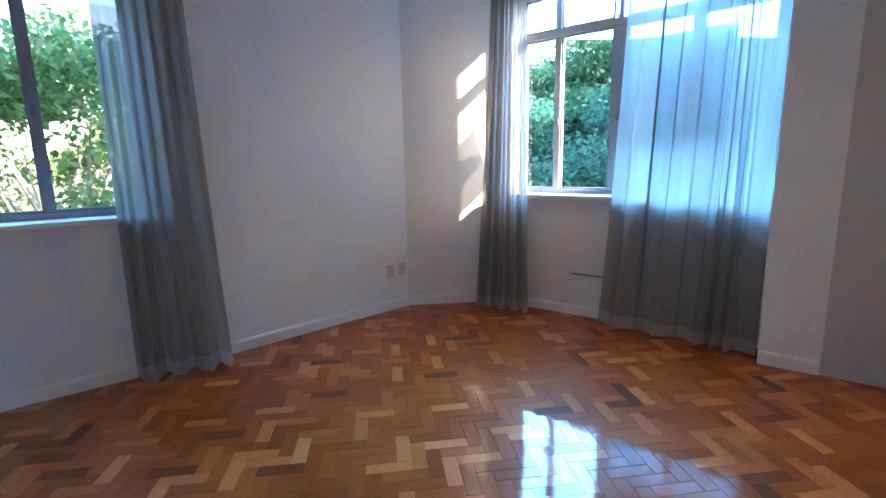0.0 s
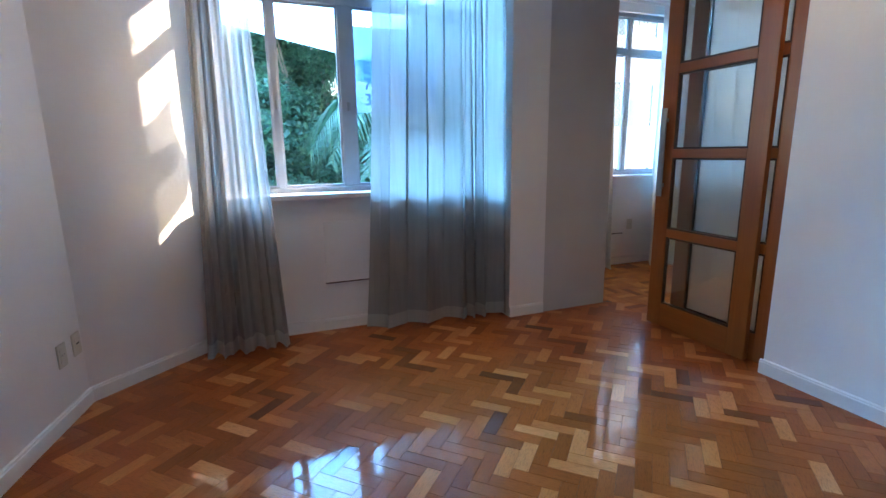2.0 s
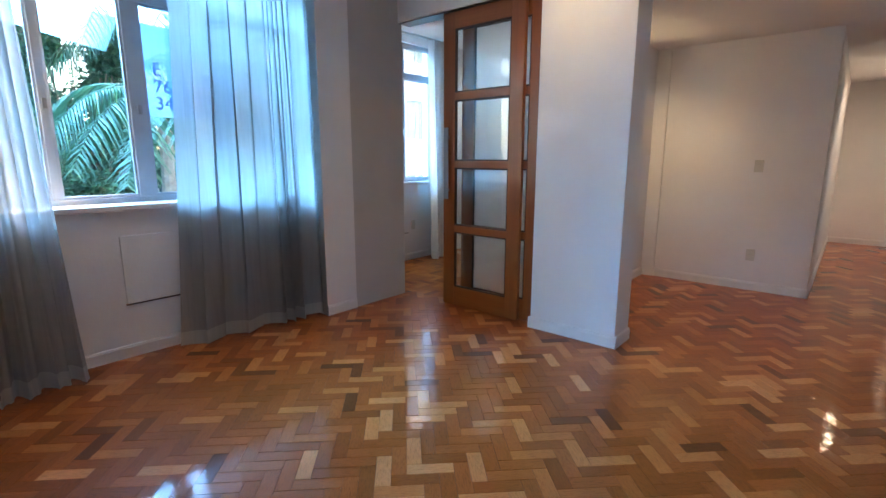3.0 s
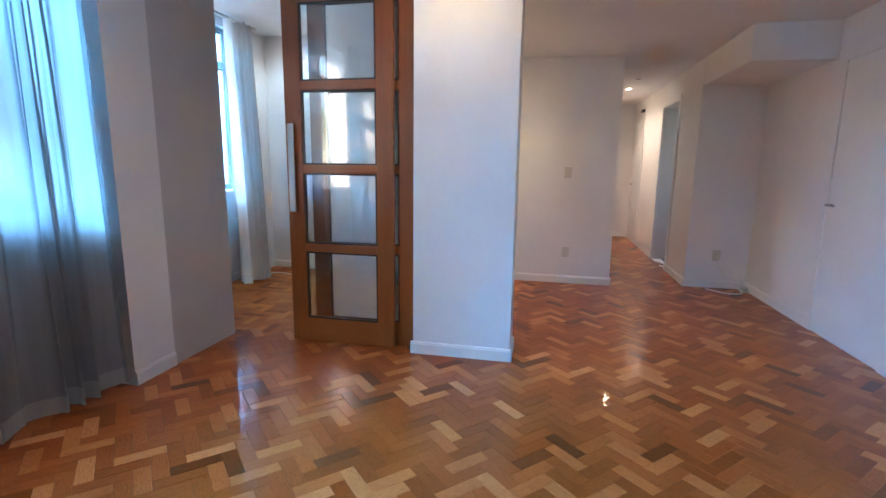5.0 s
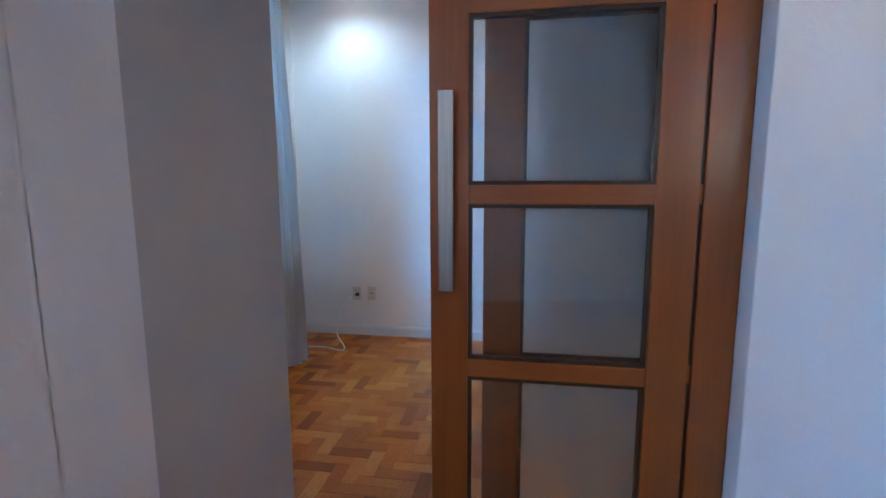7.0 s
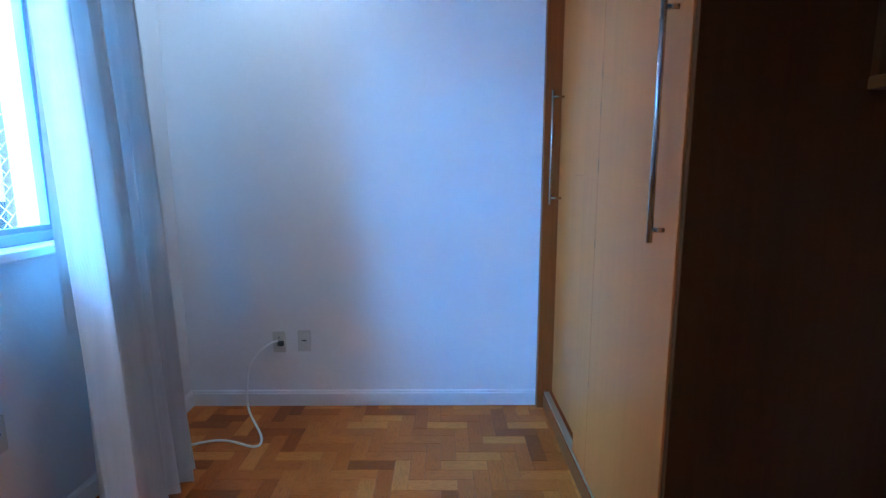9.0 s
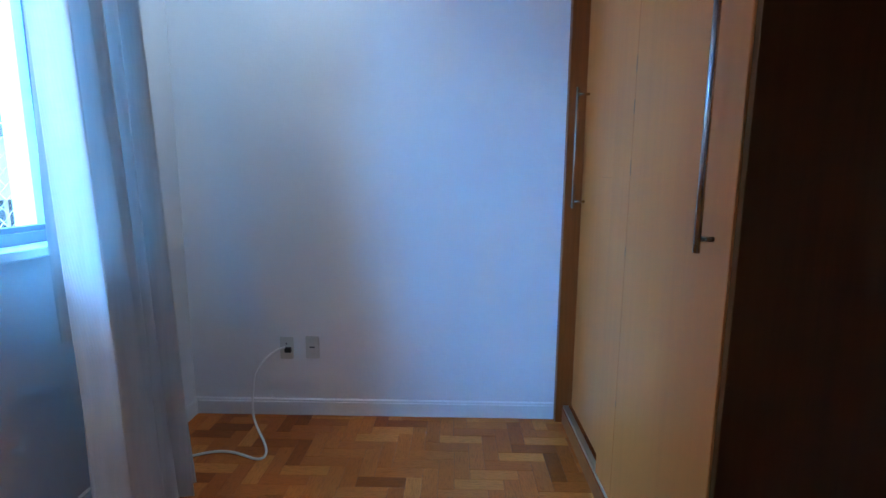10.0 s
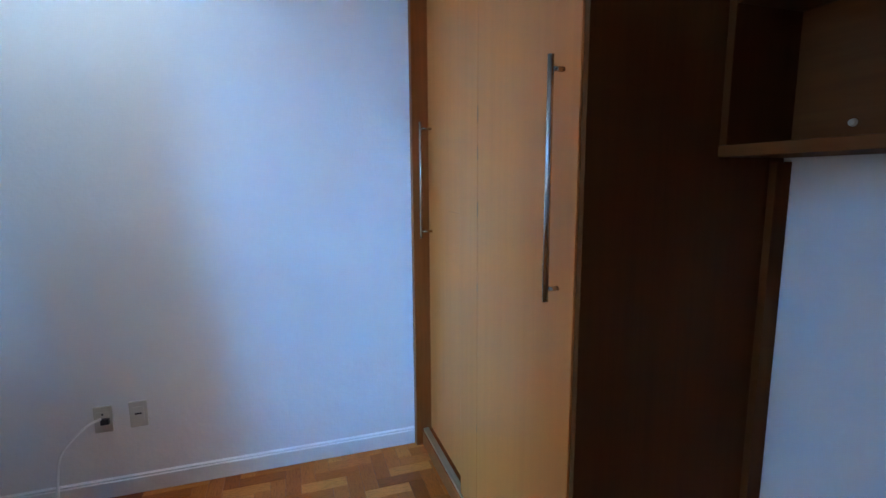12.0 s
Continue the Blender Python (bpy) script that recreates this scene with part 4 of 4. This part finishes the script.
def far_building(x0, x1, y, z1, storeys, bays, mat, label, lattice):
    """A building whose front faces -y, with recessed windows and pierced screens."""
    b = group_at("building", pose(x0, y, GZ), label, "building")
    W, H = x1 - x0, z1 - GZ
    sh, bw = H / storeys, W / bays
    bm = bmesh.new()
    for s in range(storeys):
        z = s * sh
        box(bm, 0, W, 0, 0.35, z, z + sh * 0.3)
        box(bm, 0, W, 0, 0.35, z + sh * 0.82, z + sh)
        for k in range(bays + 1):
            c = k * bw
            box(bm, max(0, c - bw * 0.13), min(W, c + bw * 0.13), 0.001, 0.35, z + sh * 0.3, z + sh * 0.82)
    box(bm, 0, W, 0.36, 8, 0, H)
    part("wall", bm, mat, b)
    part("roof", a_box(-0.3, W + 0.3, -0.3, 8.3, H, H + 0.25), mat if lattice else ROOFTILE, b)
    for s in range(storeys):
        for k in range(bays):
            u0, u1, q0, q1 = (k + 0.13) * bw, (k + 0.87) * bw, (s + 0.3) * sh, (s + 0.82) * sh
            w = part("window", a_box(u0, u1, 0.3, 0.355, q0, q1), DARKGLASS, b)
            part("window_frame", a_box((u0 + u1) / 2 - 0.04, (u0 + u1) / 2 + 0.04, 0.27, 0.3, q0, q1), FACADE, w)
            part("sill", a_box(u0 - 0.05, u1 + 0.05, -0.08, 0.1, q0 - 0.06, q0 + 0.03), FACADE, w)
    return b


far_building(5.2, 21.2, 13.5, 6.5, 4, 7, FACADE, "white apartment block with recessed windows", True)
far_building(0.2, 4.8, 20.0, 1.2, 2, 3, TERRACOTTA, "low terracotta house behind the garden", False)

# ---- parquet floor ----
BL, BW = 0.2, 0.0655


def block_mesh(name, mat):
    bm = bmesh.new()
    hx, hy, c, gap = BL / 2, BW / 2, 0.0012, 0.0004
    lay = [[(sx * (hx - gap - i), sy * (hy - gap - i), z) for sx, sy in ((-1, -1), (1, -1), (1, 1), (-1, 1))] for i, z in ((0, -0.008), (0, -c * 0.6), (c, 0))]
    rg = [[bm.verts.new(q) for q in r] for r in lay]
    for a, b in zip(rg, rg[1:]):
        for i in range(4):
            bm.faces.new((a[i], a[(i + 1) % 4], b[(i + 1) % 4], b[i]))
    bm.faces.new(rg[2])
    uv = bm.loops.layers.uv.new("UVMap")
    for f in bm.faces:
        for lp in f.loops:
            lp[uv].uv = (lp.vert.co.x / BL + 0.5, lp.vert.co.y / BL + 0.5)
    me = bpy.data.meshes.new(name)
    bm.to_mesh(me)
    bm.free()
    me.materials.append(mat)
    return me


def herringbone(angle, origin, inside, x0, x1, y0, y1):
    """Centres and turns of the blocks that lie inside."""
    ca, sa = math.cos(angle), math.sin(angle)
    out = []
    R = 60
    for i in range(-220, 221):
        for j in range(-R, R + 1):
            bx, by = i * BW + j * BL, i * BW - j * BL
            for cx, cy, t in ((bx + BL / 2, by + BW / 2, 0.0), (bx + BW / 2, by + BW + BL / 2, math.pi / 2)):
                x, y = origin[0] + cx * ca - cy * sa, origin[1] + cx * sa + cy * ca
                if x0 < x < x1 and y0 < y < y1 and inside(x, y):
                    out.append((x, y, angle + t))
    return out


def lay_floor(name, blocks, nearest, outline, label, block_mat, rest_mat, drop=0.0):
    bm = bmesh.new()
    low, high = ([bm.verts.new((x, y, z)) for x, y in outline] for z in (-0.12, -0.0035))
    bm.faces.new(low)
    bm.faces.new(high)
    for i in range(len(outline)):
        k = (i + 1) % len(outline)
        bm.faces.new((low[i], low[k], high[k], high[i]))
    f = tagged(part(name, bm, JOINT), label, "floor", "", "structure")
    rng = np.random.RandomState(4)
    near_first = sorted(blocks, key=lambda b: min((b[0] - p[0]) ** 2 + (b[1] - p[1]) ** 2 for p in nearest))
    me = block_mesh("parquet_block", block_mat)
    for x, y, a in near_first[:300]:
        o = new("parquet_block", me)
        o.parent = f
        o.matrix_basis = pose(x, y, rng.uniform(-0.0003, 0.0002) - drop, rng.normal(0, 0.14), rng.normal(0, 0.06), math.degrees(a))
    rest = near_first[300:]
    src = block_mesh("tmp", rest_mat)
    co = np.array([v.co[:] for v in src.vertices])
    polys = [list(p.vertices) for p in src.polygons]
    uvs = np.array([d.uv[:] for d in src.uv_layers[0].data])
    bpy.data.meshes.remove(src)
    V, F, U = [], [], []
    for k, (x, y, a) in enumerate(rest):
        m = np.array(pose(x, y, rng.uniform(-0.0003, 0.0002) - drop, rng.normal(0, 0.14), rng.normal(0, 0.06), math.degrees(a)))
        V.append(co @ m[:3, :3].T + m[:3, 3])
        o = k * len(co)
        F += [[i + o for i in p] for p in polys]
        U.append(uvs)
    me = bpy.data.meshes.new("parquet_rest")
    me.from_pydata(np.concatenate(V).tolist(), [], F)
    lay = me.uv_layers.new(name="UVMap")
    lay.data.foreach_set("uv", np.concatenate(U).reshape(-1))
    me.materials.append(rest_mat)
    r = new("parquet_rest", me)
    r.parent = f
    tagged(r, "varnished herringbone parquet blocks", "", "", "stuff")
    return f


def in_living(x, y):
    if x > 3.06:
        return (0.3 if x > 3.2 else -0.3) < y < 1.3
    if x > -0.2 and y > 4.3:
        return False
    if x > 0.66:
        return y < 2.8 or x < 0.76
    west = K0[0] + (y - K0[1]) * (K3[0] - K0[0]) / (K3[1] - K0[1])
    diagonal = K3[1] + (x - K3[0]) * (K4[1] - K3[1]) / (K4[0] - K3[0])
    return x > west - 0.08 and y < diagonal + 0.1


LIVING_PLAN = [(-3.98, -0.41), (3.4, -0.41), (3.4, -1.3), (7.4, -1.3), (7.4, 1.33), (3.1, 1.33), (3.1, 2.8), (0.664, 2.8),
               (0.664, 4.34), (-0.14, 4.34), (-0.14, 4.74), (-2.38, 4.74), (-3.1, 4.05)]
BEDROOM_PLAN = [(0.665, 2.81), (3.09, 2.81), (3.09, 5.5), (0.665, 5.5)]
lay_floor("floor", herringbone(-math.pi / 4, (-1.0, 2.0), in_living, -3.95, 7.35, -0.35, 4.62), [(-1.3, 2.6), (-0.6, 3.2), (-1.6, 2.0)], LIVING_PLAN, "glossy varnished brown parquet laid in herringbone", PARQ, PARQ_REST)
lay_floor("floor_bedroom", herringbone(math.pi / 2, (1.6, 4.2), lambda x, y: True, 0.70, 3.07, 2.78, 5.42), [(2.4, 4.3), (1.6, 4.0)], BEDROOM_PLAN, "honey-brown varnished parquet laid in herringbone", HONEY, HONEY_REST, 0.0012)
